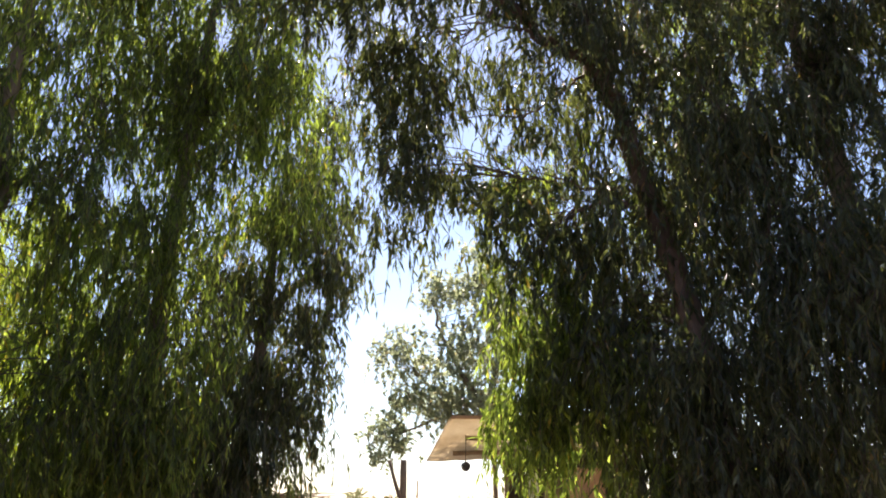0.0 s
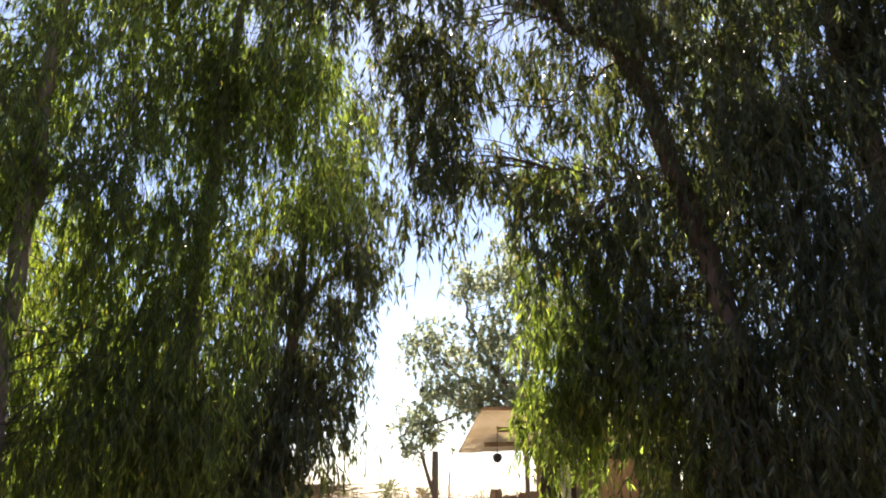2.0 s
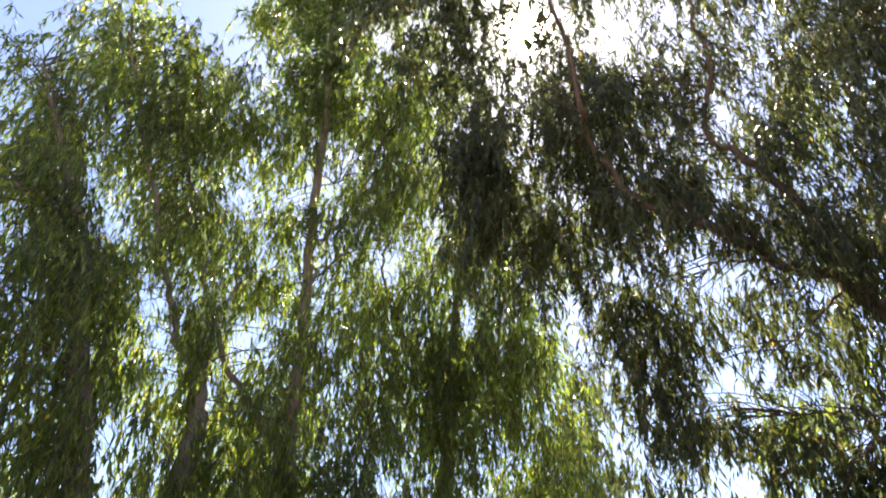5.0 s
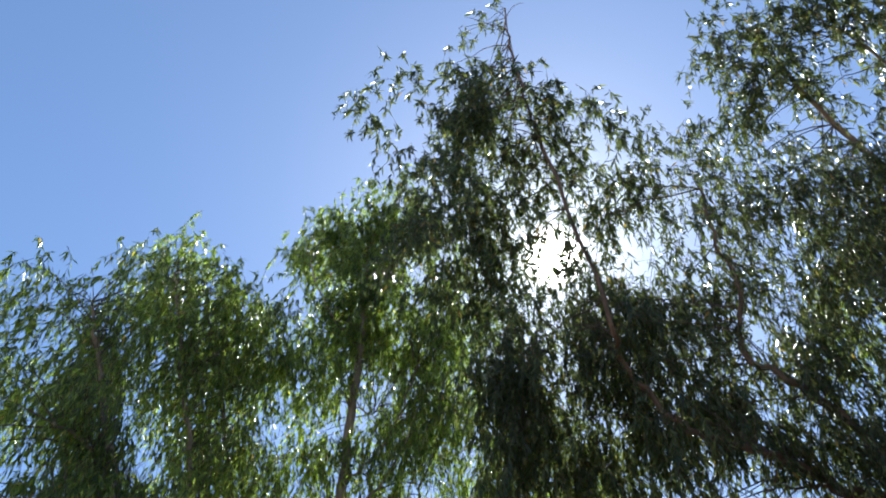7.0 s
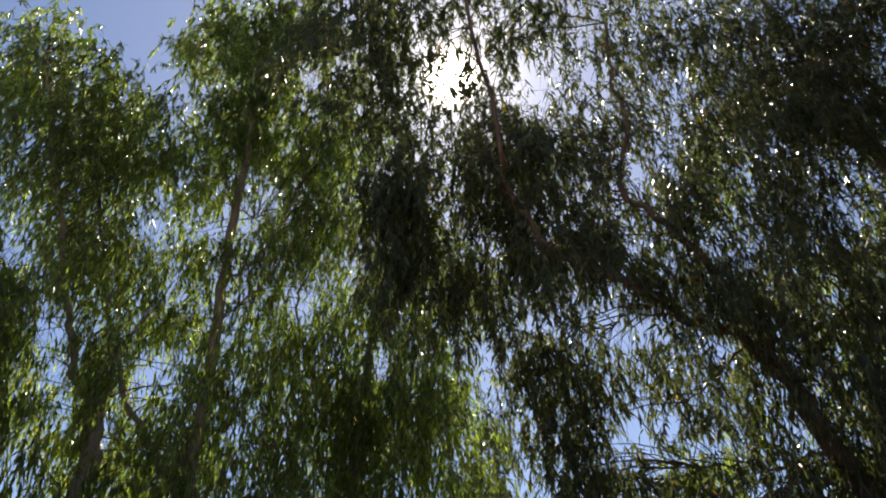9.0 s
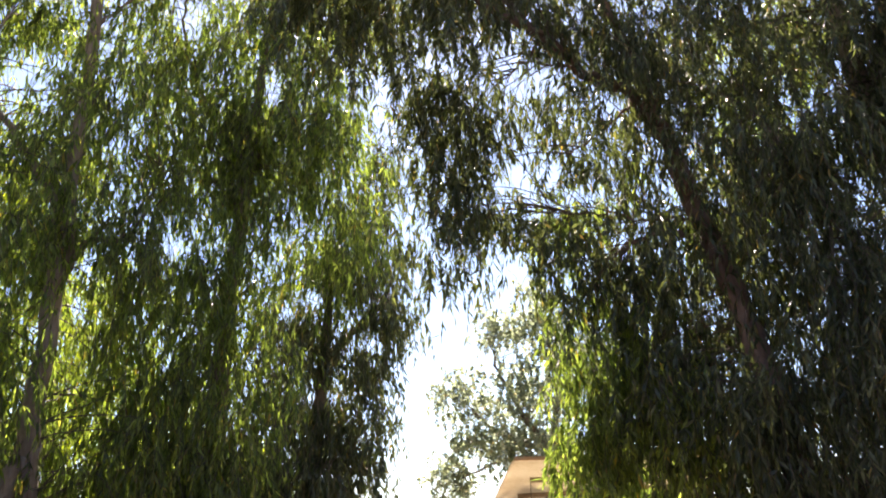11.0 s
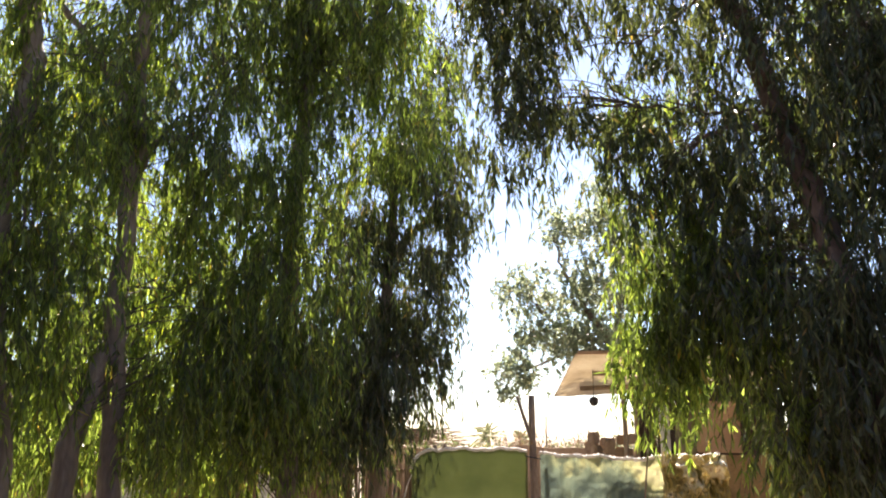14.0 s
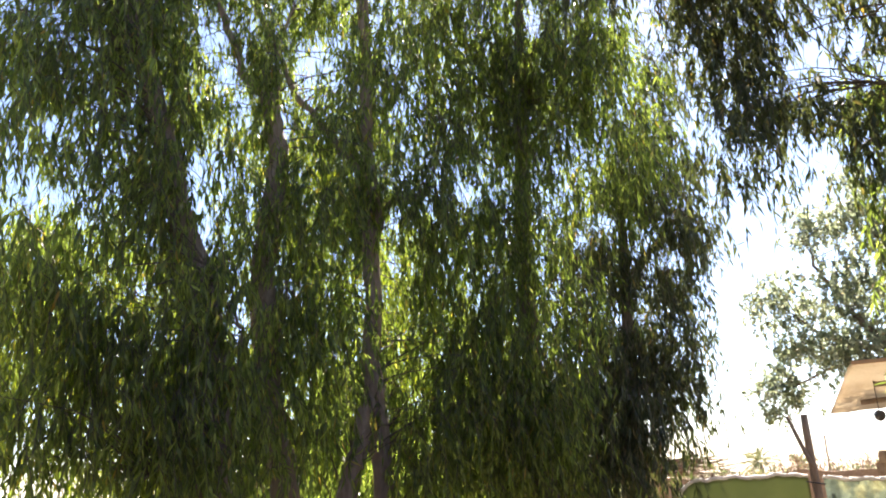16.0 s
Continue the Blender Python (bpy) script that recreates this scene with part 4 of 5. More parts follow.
RIGHT_GAPS_B = [
    (0.93,6.04,7.43,1.28,8.26,9.56,0.24,0.33),
    (2.19,6.59,5.91,3.03,9.12,7.55,0.23,0.17),
    (-0.57,7.73,3.78,-0.63,8.52,4.0,0.3,0.28),
    (-1.0,5.11,8.4,-1.5,7.66,11.8,0.16,0.26),
    (-2.47,4.81,8.47,-3.97,7.73,12.66,0.24,0.52),
    (-0.08,5.37,8.18,-0.11,7.37,10.64,0.34,0.54),
    (0.6,7.31,4.83,0.9,10.88,6.41,0.39,0.16),
    (-0.52,7.31,4.34,-0.64,9.06,5.0,0.17,0.17),
]
RIGHT_GAPS = RIGHT_GAPS_A + RIGHT_GAPS_B
RIGHT_BACK_GAPS = [
    (0.13,6.54,5.82,0.16,8.04,6.78,0.34,0.51),
    (0.41,6.06,5.54,0.55,8.02,6.81,0.26,0.27),
    (1.01,6.2,5.28,1.26,7.72,6.18,0.38,0.17),
    (0.7,5.68,6.96,0.95,7.66,8.83,0.28,0.4),
    (-0.12,5.97,8.73,-0.16,7.74,10.85,0.36,0.5),
    (0.46,6.08,6.49,0.61,8.0,8.03,0.14,0.36),
    (0.87,5.62,7.02,1.27,8.2,9.51,0.23,0.32),
    (1.92,5.76,5.36,2.75,8.27,7.0,0.21,0.15),
]
LEFT_EDGE_GAPS = [
    (-4.2,4.83,2.95,-5.01,5.77,3.21,0.17,0.27),
    (-3.75,4.75,4.45,-5.28,6.68,5.61,0.13,0.28),
    (-4.06,4.29,5.22,-6.58,6.96,7.48,0.28,0.36),
    (-4.81,3.44,4.25,-7.74,5.53,5.86,0.18,0.12),
    (-4.69,3.44,3.7,-7.84,5.76,5.12,0.23,0.13),
    (-4.62,3.63,3.55,-7.4,5.82,4.73,0.12,0.1),
    (-4.46,4.01,3.06,-6.99,6.28,3.9,0.17,0.16),
    (-4.42,4.48,4.19,-6.33,6.41,5.3,0.14,0.24),
    (-4.07,4.59,4.7,-5.67,6.41,5.92,0.18,0.41),
    (-4.43,4.6,3.57,-6.35,6.61,4.43,0.1,0.27),
    (-4.28,3.83,5.67,-6.87,6.14,8.13,0.4,0.35),
    (-4.08,4.48,4.91,-5.69,6.24,6.22,0.2,0.44),
]
LEFT_SECOND_GAPS_A = [
    (-5.07,5.83,3.23,-6.25,7.2,3.61,0.21,0.34),
    (-4.6,5.89,3.46,-5.9,7.57,3.99,0.13,0.11),
    (-4.64,5.87,5.12,-5.74,7.27,5.96,0.15,0.32),
    (-5.35,5.66,6.38,-7.46,7.89,8.26,0.34,0.43),
    (-4.26,6.25,5.79,-5.78,8.49,7.29,0.15,0.37),
    (-5.66,5.73,4.91,-6.68,6.76,5.51,0.16,0.28),
    (-5.14,5.8,5.51,-6.74,7.61,6.73,0.22,0.5),
    (-5.04,6.79,6.27,-6.13,8.26,7.29,0.22,0.35),
    (-5.33,5.55,3.97,-6.78,7.05,4.62,0.11,0.3),
    (-6.17,5.52,7.47,-7.78,6.96,9.0,0.5,0.44),
    (-4.88,6.17,8.0,-6.58,8.31,10.23,0.27,0.3),
    (-5.11,5.61,5.75,-6.94,7.62,7.24,0.24,0.54),
]
LEFT_SECOND_GAPS_B = [
    (-4.9,6.8,6.41,-5.96,8.28,7.45,0.4,0.42),
    (-4.83,6.11,5.41,-5.69,7.21,6.1,0.19,0.3),
]
LEFT_SECOND_GAPS = LEFT_SECOND_GAPS_A + LEFT_SECOND_GAPS_B
LEFT_THIRD_GAPS_A = [
    (-5.41,6.23,3.34,-6.77,7.79,3.78,0.23,0.36),
    (-5.05,6.47,3.64,-6.41,8.22,4.19,0.14,0.12),
    (-4.11,7.07,4.39,-5.19,8.93,5.11,0.16,0.28),
    (-4.18,7.19,3.91,-5.27,9.08,4.52,0.11,0.2),
    (-5.13,6.5,5.5,-6.47,8.2,6.51,0.17,0.36),
    (-4.65,6.83,6.18,-5.83,8.56,7.34,0.16,0.38),
    (-5.13,6.92,6.36,-6.17,8.32,7.33,0.23,0.35),
    (-3.38,7.41,4.62,-4.07,8.91,5.24,0.21,0.27),
    (-4.36,7.43,9.34,-5.47,9.31,11.31,0.44,0.94),
    (-5.18,6.55,8.4,-6.73,8.5,10.42,0.28,0.31),
    (-4.99,6.93,6.5,-6.0,8.34,7.49,0.41,0.42),
    (-5.45,6.91,5.91,-6.57,8.32,6.79,0.22,0.34),
]
LEFT_THIRD_GAPS_B = [
    (-3.65,7.86,8.01,-4.65,9.99,9.75,0.38,0.68),
    (-3.7,7.9,7.93,-4.57,9.76,9.42,0.29,0.56),
    (-3.62,7.05,11.68,-5.02,9.77,15.57,0.32,0.7),
]
LEFT_THIRD_GAPS = LEFT_THIRD_GAPS_A + LEFT_THIRD_GAPS_B
LEFT_FOURTH_GAPS = [
    (-4.33,7.45,4.0,-4.97,8.56,4.35,0.11,0.19),
    (-3.49,7.65,4.72,-4.62,10.11,5.73,0.23,0.3),
    (-2.24,8.99,4.51,-2.69,10.82,5.1,0.26,0.22),
    (-2.32,8.12,4.09,-3.08,10.77,4.9,0.23,0.16),
    (-3.74,8.03,8.15,-4.85,10.43,10.1,0.4,0.71),
    (-1.4,8.83,6.56,-1.67,10.53,7.51,0.38,0.67),
    (-3.58,7.56,4.81,-4.74,10.0,5.84,0.23,0.37),
    (-2.61,7.88,6.72,-3.46,10.46,8.39,0.17,0.4),
    (-3.6,7.7,7.77,-4.91,10.48,10.0,0.3,0.57),
    (-3.54,6.89,11.46,-4.53,8.81,14.19,0.3,0.66),
]
LEFT_INNER_GAPS = [
    (-2.35,9.45,4.65,-2.81,11.29,5.25,0.27,0.23),
    (-2.67,9.33,4.46,-3.22,11.25,5.05,0.25,0.17),
    (-1.68,9.56,4.08,-2.07,11.78,4.66,0.27,0.17),
    (-2.2,9.4,3.4,-2.73,11.65,3.83,0.33,0.25),
]
SUNLIT_GAPS_A = [
    (-8.53,9.82,4.34,-10.87,12.51,5.09,0.36,0.58),
    (-8.08,10.36,4.87,-10.28,13.18,5.75,0.23,0.19),
    (-6.63,11.41,6.09,-8.1,13.95,7.09,0.25,0.44),
    (-6.08,10.47,4.97,-8.26,14.22,6.17,0.17,0.3),
    (-8.43,10.67,8.0,-10.27,13.0,9.4,0.27,0.58),
    (-9.46,7.44,5.6,-12.64,9.94,6.95,0.22,0.17),
    (-9.62,8.64,4.76,-12.28,11.03,5.63,0.32,0.3),
    (-9.74,9.86,7.3,-11.87,12.02,8.55,0.27,0.48),
    (-8.9,10.06,8.38,-10.85,12.25,9.86,0.37,0.84),
    (-7.82,10.54,8.85,-9.53,12.84,10.44,0.35,0.54),
    (-9.32,9.7,5.75,-11.39,11.85,6.67,0.19,0.51),
    (-8.88,9.75,8.81,-10.82,11.87,10.39,0.4,0.88),
]
SUNLIT_GAPS_B = [
    (-8.37,10.6,8.21,-10.19,12.91,9.66,0.34,0.53),
    (-9.26,9.68,5.93,-11.31,11.83,6.89,0.3,0.64),
]
SUNLIT_GAPS = SUNLIT_GAPS_A + SUNLIT_GAPS_B

# The drape takes LEAF_GREEN, so its sunlight is put into the leaf colour.
tree("eucalyptus_tree", "tall dark eucalyptus leaning over the path, peeling reddish trunk", RIGHT_TRUNK, RIGHT_LIMBS, RIGHT_CROWN + RIGHT_LOW_CROWN, 11, LEAF_GREY_SHADED, BARK_RED, (0.14, 0.07), 2.7, (0.15, 0.025), 0.85, hang=0.75, spray=20, extra=(RIGHT_LIT_DRAPE, LEAF_GREEN), gaps=RIGHT_GAPS, veil=0.05)
tree("eucalyptus_tree", "dense dark eucalyptus with drooping grey-green leaves", RIGHT_BACK_TRUNK, RIGHT_BACK_LIMBS, RIGHT_BACK_CROWN, 12, LEAF_GREY_SHADED, BARK, (0.16, 0.08), 2.2, (0.13, 0.021), 0.75, hang=0.75, gaps=RIGHT_BACK_GAPS)
tree("eucalyptus_tree", "tall eucalyptus with a rounded grey-green crown", RIGHT_FAR_TRUNK, RIGHT_FAR_LIMBS, RIGHT_FAR_CROWN, 13, LEAF_GREY_SHADED, BARK, (0.18, 0.07), 3.2, (0.125, 0.024), 0.7, hang=0.5)
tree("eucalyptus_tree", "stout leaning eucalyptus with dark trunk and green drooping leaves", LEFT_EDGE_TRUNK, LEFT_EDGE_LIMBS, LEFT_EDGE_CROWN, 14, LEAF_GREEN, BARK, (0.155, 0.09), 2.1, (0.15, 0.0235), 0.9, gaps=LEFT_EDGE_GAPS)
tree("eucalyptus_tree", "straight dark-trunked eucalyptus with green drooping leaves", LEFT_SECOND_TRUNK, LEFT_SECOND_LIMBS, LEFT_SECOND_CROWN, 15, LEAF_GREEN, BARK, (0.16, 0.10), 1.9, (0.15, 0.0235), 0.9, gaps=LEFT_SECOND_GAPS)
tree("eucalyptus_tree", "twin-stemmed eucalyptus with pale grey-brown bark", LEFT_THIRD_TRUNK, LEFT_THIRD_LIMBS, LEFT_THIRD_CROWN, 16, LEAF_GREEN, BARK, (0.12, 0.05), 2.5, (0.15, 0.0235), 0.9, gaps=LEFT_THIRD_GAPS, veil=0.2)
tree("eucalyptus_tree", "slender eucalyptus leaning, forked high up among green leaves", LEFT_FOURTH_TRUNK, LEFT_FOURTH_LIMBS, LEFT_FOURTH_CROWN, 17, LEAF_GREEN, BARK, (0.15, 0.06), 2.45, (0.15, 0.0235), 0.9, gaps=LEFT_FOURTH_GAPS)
tree("eucalyptus_tree", "dark weeping eucalyptus at the edge of the gap", LEFT_INNER_TRUNK, LEFT_INNER_LIMBS, LEFT_INNER_CROWN, 18, LEAF_GREY_SHADED, BARK, (0.13, 0.05), 2.6, (0.15, 0.0235), 0.8, gaps=LEFT_INNER_GAPS)
tree("eucalyptus_tree", "sunlit yellow-green eucalyptus behind the row", SUNLIT_TRUNK, SUNLIT_LIMBS, SUNLIT_CROWN, 19, LEAF_SUNLIT, BARK, (0.12, 0.06), 1.7, (0.15, 0.0235), 0.8, gaps=SUNLIT_GAPS)
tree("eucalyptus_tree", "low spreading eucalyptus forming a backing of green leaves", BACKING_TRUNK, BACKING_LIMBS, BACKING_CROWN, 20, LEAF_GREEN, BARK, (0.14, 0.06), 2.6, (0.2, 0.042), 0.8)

# ---- ground ----
bm = bmesh.new()
bmesh.ops.create_grid(bm, x_segments=60, y_segments=60, size=1.0)
for v in bm.verts:
    k = max(abs(v.co.x), abs(v.co.y))
    v.co.xy = v.co.xy * (12 + 2400 * k ** 4)
    v.co.z = 0.04 * noise.noise(v.co * 0.4) if k < 0.5 else 0.0
tagged(part("ground", bm, EARTH, None, "dry sandy earth yard"), kind="structure")

tree("broadleaf_tree", "airy grey-green broadleaf tree behind the shelter", BUSH_TRUNK, BUSH_LIMBS, BUSH_CROWN, 31, LEAF_BUSH, BARK, (0.14, 0.06), 4.3, (0.09, 0.05), 0.28, 12, group="", tuft=10, hang=0.05, veil=0.1)


# ---- fence of cloth, plastic and boards ----
def draped(width, height, wave, sag, seed, nx=48, nz=24, corner=0.0, crumple=0.0):
    """A hanging sheet: folds, a sagging top edge and, if asked, one rounded corner; 6 mm thick at the rim."""
    rng = np.random.default_rng(seed)
    ph = rng.uniform(0, 6.28, 6)
    bm = bmesh.new()
    grid = []
    for i in range(nx + 1):
        u = i / nx
        top = height - sag * math.sin(math.pi * u) ** 2 + 0.012 * math.sin(17 * u + ph[0]) + 0.008 * math.sin(41 * u + ph[1])
        if corner and u * width < corner:
            k = 1 - u * width / corner
            top -= corner * 0.8 * (1 - math.sqrt(max(0.0, 1 - k * k)))
        col = []
        for j in range(nz + 1):
            w = j / nz
            y = wave * (math.sin(9 * u + ph[2] + 2 * w) * 0.6 + math.sin(23 * u + ph[3] - 3 * w) * 0.35 + noise.noise((u * 7, w * 5, seed)) * 0.8) + crumple * (noise.noise((u * width * 9, w * 8, seed + 3)) + 0.6 * abs(noise.noise((u * width * 19, w * 17, seed + 5))))
            col.append(bm.verts.new((u * width, y, w * top)))
        grid.append(col)
    for a, b in zip(grid, grid[1:]):
        for j in range(nz):
            bm.faces.new((a[j], b[j], b[j + 1], a[j + 1]))
    rim = [c[-1].co.copy() for c in grid]
    bmesh.ops.solidify(bm, geom=bm.faces[:], thickness=0.012)
    return bm, rim


def pole(points, r0, r1, seed, sides=9):
    return tube(spline(points, 4), r0, r1, sides, 0.05, np.random.default_rng(seed))


# green cloth screen
screen = thing("cloth_screen", "olive green shade cloth screen with a white hem on poles", "screen", at=(-2.12, 10.5, 0))
bm, rim = draped(1.5, 1.47, 0.007, 0.0, 3, corner=0.34)
part("cloth", bm, GREEN_CLOTH, screen, smooth=True)
v, f = tube(np.array([tuple(p + Vector((0, -0.008, 0.006))) for p in rim]), 0.022, 0.02, 8, 0.25, np.random.default_rng(4))
mesh_object("hem", v, f, HEM, screen, "frayed white hem", True)
for x in (0.03, 1.47):
    v, f = pole([(x, 0.1, -0.1), (x + 0.01, 0.1, 0.6), (x, 0.09, 1.2)], 0.03, 0.025, int(x * 10))
    mesh_object("pole", v, f, POLE, screen, smooth=True)
v, f = tube(spline([(0.0, 0.02, 1.16), (-0.06, 0.0, 1.0), (-0.1, -0.02, 0.75), (-0.1, -0.02, 0.4)], 5), 0.008, 0.008, 6)
mesh_object("rope", v, f, HEM, screen, "pale tie rope")

# forked post
post = thing("fence_post", "weathered grey-brown forked wooden post beside the cloth screen", "post", at=(-0.54, 10.42, 0))
v, f = pole([(0.02, 0, -0.3), (0.015, 0, 0.7), (0.0, 0, 1.4), (-0.01, 0.01, 2.15)], 0.056, 0.04, 6, 11)
mesh_object("shaft", v, f, POLE, post, smooth=True)
v, f = pole([(0.0, -0.03, 1.55), (-0.09, -0.03, 1.82), (-0.19, -0.02, 2.14)], 0.03, 0.02, 7)
mesh_object("prong", v, f, POLE, post, smooth=True)
v, f = tube(spline([(-0.1, -0.06, 1.4), (0.0, -0.09, 1.38), (0.1, -0.06, 1.36)], 5), 0.009, 0.009, 6)
mesh_object("binding", v, f, BLACK, post, "dark wire binding")

# plastic sheet
sheet = thing("plastic_sheet", "pale green crumpled plastic sheet hung along the fence", "sheet", at=(-0.46, 10.55, 0))
bm, rim = draped(2.2, 1.42, 0.06, 0.05, 8, 120, 70, crumple=0.07)
part("sheet", bm, DAPPLED_PLASTIC, sheet, smooth=True)
v, f = tube(np.array([tuple(p + Vector((0, -0.01, 0.0))) for p in rim]), 0.02, 0.024, 8, 0.3, np.random.default_rng(9))
mesh_object("hem", v, f, HEM, sheet, "bunched pale hem", True)
v, f = pole([(1.22, -0.12, 0.3), (1.27, -0.12, 0.9), (1.34, -0.11, 1.5)], 0.014, 0.01, 10, 7)
mesh_object("stick", v, f, POLE, sheet, smooth=True)
for x in (0.06, 2.15):
    v, f = pole([(x, 0.09, -0.1), (x, 0.09, 0.7), (x, 0.09, 1.33)], 0.03, 0.025, int(x * 10) + 2)
    mesh_object("pole", v, f, POLE, sheet, smooth=True)

# crumpled sack over the fence
bm = bmesh.new()
bmesh.ops.create_grid(bm, x_segments=64, y_segments=80, size=0.5)
for q in bm.verts:
    u, w = q.co.x, q.co.y
    fold = 0.16 * noise.noise((u * 5, w * 6, 1.0)) + 0.2 * abs(noise.noise((u * 11, w * 12, 4.0))) + 0.1 * abs(noise.noise((u * 24, w * 22, 2.0)))
    q.co = (u * 0.78 + 0.04 * noise.noise((w * 6, 2, u)), -0.1 + fold - 0.08 * math.cos(math.pi * u), 0.72 + w * 1.42 + 0.05 * noise.noise((u * 7, 9, w)))
bmesh.ops.solidify(bm, geom=bm.faces[:], thickness=0.008)
sack = part("sack_cloth", bm, SACK, None, "crumpled yellow woven sacking draped over the fence")
sack.location = (1.42, 10.42, 0)
tagged(sack, category="cloth")

# brown board and the screens beyond it
board = thing("plywood_sheet", "brown plywood board with a dark lower edge in the fence", "board", at=(2.14, 10.6, 0))
part("panel", box((0.7, 0.02, 0.56), (0, 0, 1.14)), BOARD, board)
part("rail", box((0.74, 0.05, 0.06), (0, 0.036, 0.83)), POLE, board)
for x in (-0.33, 0.33):
    part("stake", box((0.05, 0.05, 1.45), (x, 0.062, 0.62)), POLE, board)
for k, (x, y, w, mat, text) in enumerate(((2.6, 10.3, 0.95, NETTING, "faded green plastic netting between fence stakes"), (3.6, 9.9, 1.2, MUD, "dull brown sacking stretched between fence stakes"), (4.7, 9.4, 1.3, NETTING, "faded green plastic netting between fence stakes"))):
    net = thing("fence_screen", text, "screen", "screens along the fence", (x, y, 0))
    bm, rim = draped(w, 1.38 - 0.05 * k, 0.05, 0.06, 20 + k)
    part("sheet", bm, mat, net, smooth=True)
    for px in (0.02, w - 0.02):
        v, f = pole([(px, -0.05, -0.1), (px + 0.01, -0.05, 0.7), (px, -0.05, 1.5)], 0.035, 0.028, 30 + k)
        mesh_object("stake", v, f, POLE, net, smooth=True)

# ---- shelter ----
shelter = thing("shelter", "open shelter with a slanting cream sheet roof on poles", "shelter", at=(0, 12, 0))
def roof_z(x, y):
    return 2.84 - 0.16 * y + 0.05 * x * y / 3
bm = bmesh.new()
cols = []
for i in range(41):
    x = 0.04 + 3.4 * i / 40
    row = []
    for j in range(13):
        y = 3.0 * j / 12
        xs = x - 0.14 * y * (1 - i / 40)
        row.append(bm.verts.new((xs, y, roof_z(x, y) + 0.006 * math.sin(x * 16) + 0.01 * noise.noise((x * 2, y * 2, 0)))))
    cols.append(row)
for a, b in zip(cols, cols[1:]):
    for j in range(12):
        bm.faces.new((a[j], a[j + 1], b[j + 1], b[j]))
bmesh.ops.solidify(bm, geom=bm.faces[:], thickness=0.03)
part("roof_sheet", bm, ROOF, shelter, "cream sheet, stained underneath", True)
for y, x0 in ((0.95, 0.3), (2.0, 0.1)):
    v, f = pole([(x0, y, roof_z(x0, y) - 0.07), (1.6, y, roof_z(1.6, y) - 0.07), (3.3, y, roof_z(3.3, y) - 0.07)], 0.04, 0.035, int(y * 10))
    mesh_object("beam", v, f, POLE, shelter, smooth=True)
part("edge_strip", box((3.36, 0.03, 0.05), (1.74, -0.03, roof_z(1.7, 0) + 0.01)), TAN_BOARD, shelter, "reddish edge strip")
for x, y in ((0.75, 0.95), (3.2, 0.95), (1.0, 2.0), (3.2, 2.0)):
    h = roof_z(x, y) - 0.1
    v, f = pole([(x, y, -0.2), (x + 0.02, y, h * 0.5), (x, y, h)], 0.045, 0.035, int(x * 7 + y))
    mesh_object("post", v, f, POLE, shelter, smooth=True)
part("wall_panel", box((0.66, 0.03, 0.78), (2.16, 1.05, 1.8)), TAN_BOARD, shelter, "tan board wall panel")
part("lower_panel", box((1.2, 0.03, 1.36), (2.3, 1.09, 0.68)), BOARD, shelter)
part("side_panel", box((0.6, 0.03, 2.3), (2.85, 1.12, 1.15)), DARK_BOARD, shelter)
part("white_panel", box((0.15, 0.03, 2.1), (1.36, 0.98, 1.05)), WHITE_SHEET, shelter, "narrow dirty white panel")
# Back boards added to stand in for the dark under the roof.
for k in range(14):
    part("wall_board", box((0.162, 0.025, roof_z(1.1 + 0.165 * k, 2.12) - 0.05 - 0.02 * (k % 3)), (1.1 + 0.165 * k, 2.12 + 0.012 * (k % 2), roof_z(1.1 + 0.165 * k, 2.12) / 2 - 0.03)), DARK_BOARD, shelter)
part("dark_panel", box((0.3, 0.03, 2.1), (1.68, 1.1, 1.05)), POLE, shelter)

shed = thing("board_shed", "dark brown shed wall of upright boards behind the fence", "shed", at=(3.3, 12.7, 0))
for k in range(22):
    part("wall_board", box((0.15, 0.025, 2.5 - 0.06 * (k * 7 % 4)), (0.16 * k, 0.014 * (k % 2), 1.2)), DARK_BOARD, shed)
for z in (0.6, 2.0):
    part("rail", box((3.5, 0.05, 0.08), (1.7, 0.06, z)), POLE, shed)

lamp = thing("hanging_lamp", "small black round lamp hanging from the roof edge", "lamp", at=(0.3, 13.0, 2.2))
bm = bmesh.new()
bmesh.ops.create_uvsphere(bm, u_segments=20, v_segments=12, radius=0.075)
for q in bm.verts:
    q.co.z *= 1.15 if q.co.z < 0 else 0.9
part("globe", bm, BLACK, lamp, smooth=True)
v, f = tube(np.array([(0, 0, 0.05), (0, 0, 0.25), (0, 0, roof_z(0.3, 1.0) - 2.2)]), 0.006, 0.006, 6)
mesh_object("cord", v, f, BLACK, lamp)

# ---- behind the fence ----
def brick_pile(at, n, seed, label):
    rng = np.random.default_rng(seed)
    pile = thing("rubble_pile", label, "rubble", "", at)
    for k in range(n):
        s = rng.uniform(0.09, 0.22, 3)
        part("block", box(tuple(s), (rng.uniform(-0.5, 0.5) * (1.2 - 0.5 * k / n), rng.uniform(-0.3, 0.3), 0.15 + 1.5 * (k / n) ** 0.7), rng.uniform(0, 90), 0.02), MUD if k % 3 else TAN_BOARD, pile)
    part("mound", box((1.0, 0.75, 1.3), (0, 0, 0.65), 12, 0.25), MUD, pile)


brick_pile((0.62, 14.2, 0.0), 60, 51, "heap of tan mud blocks and rubble beside the shelter")

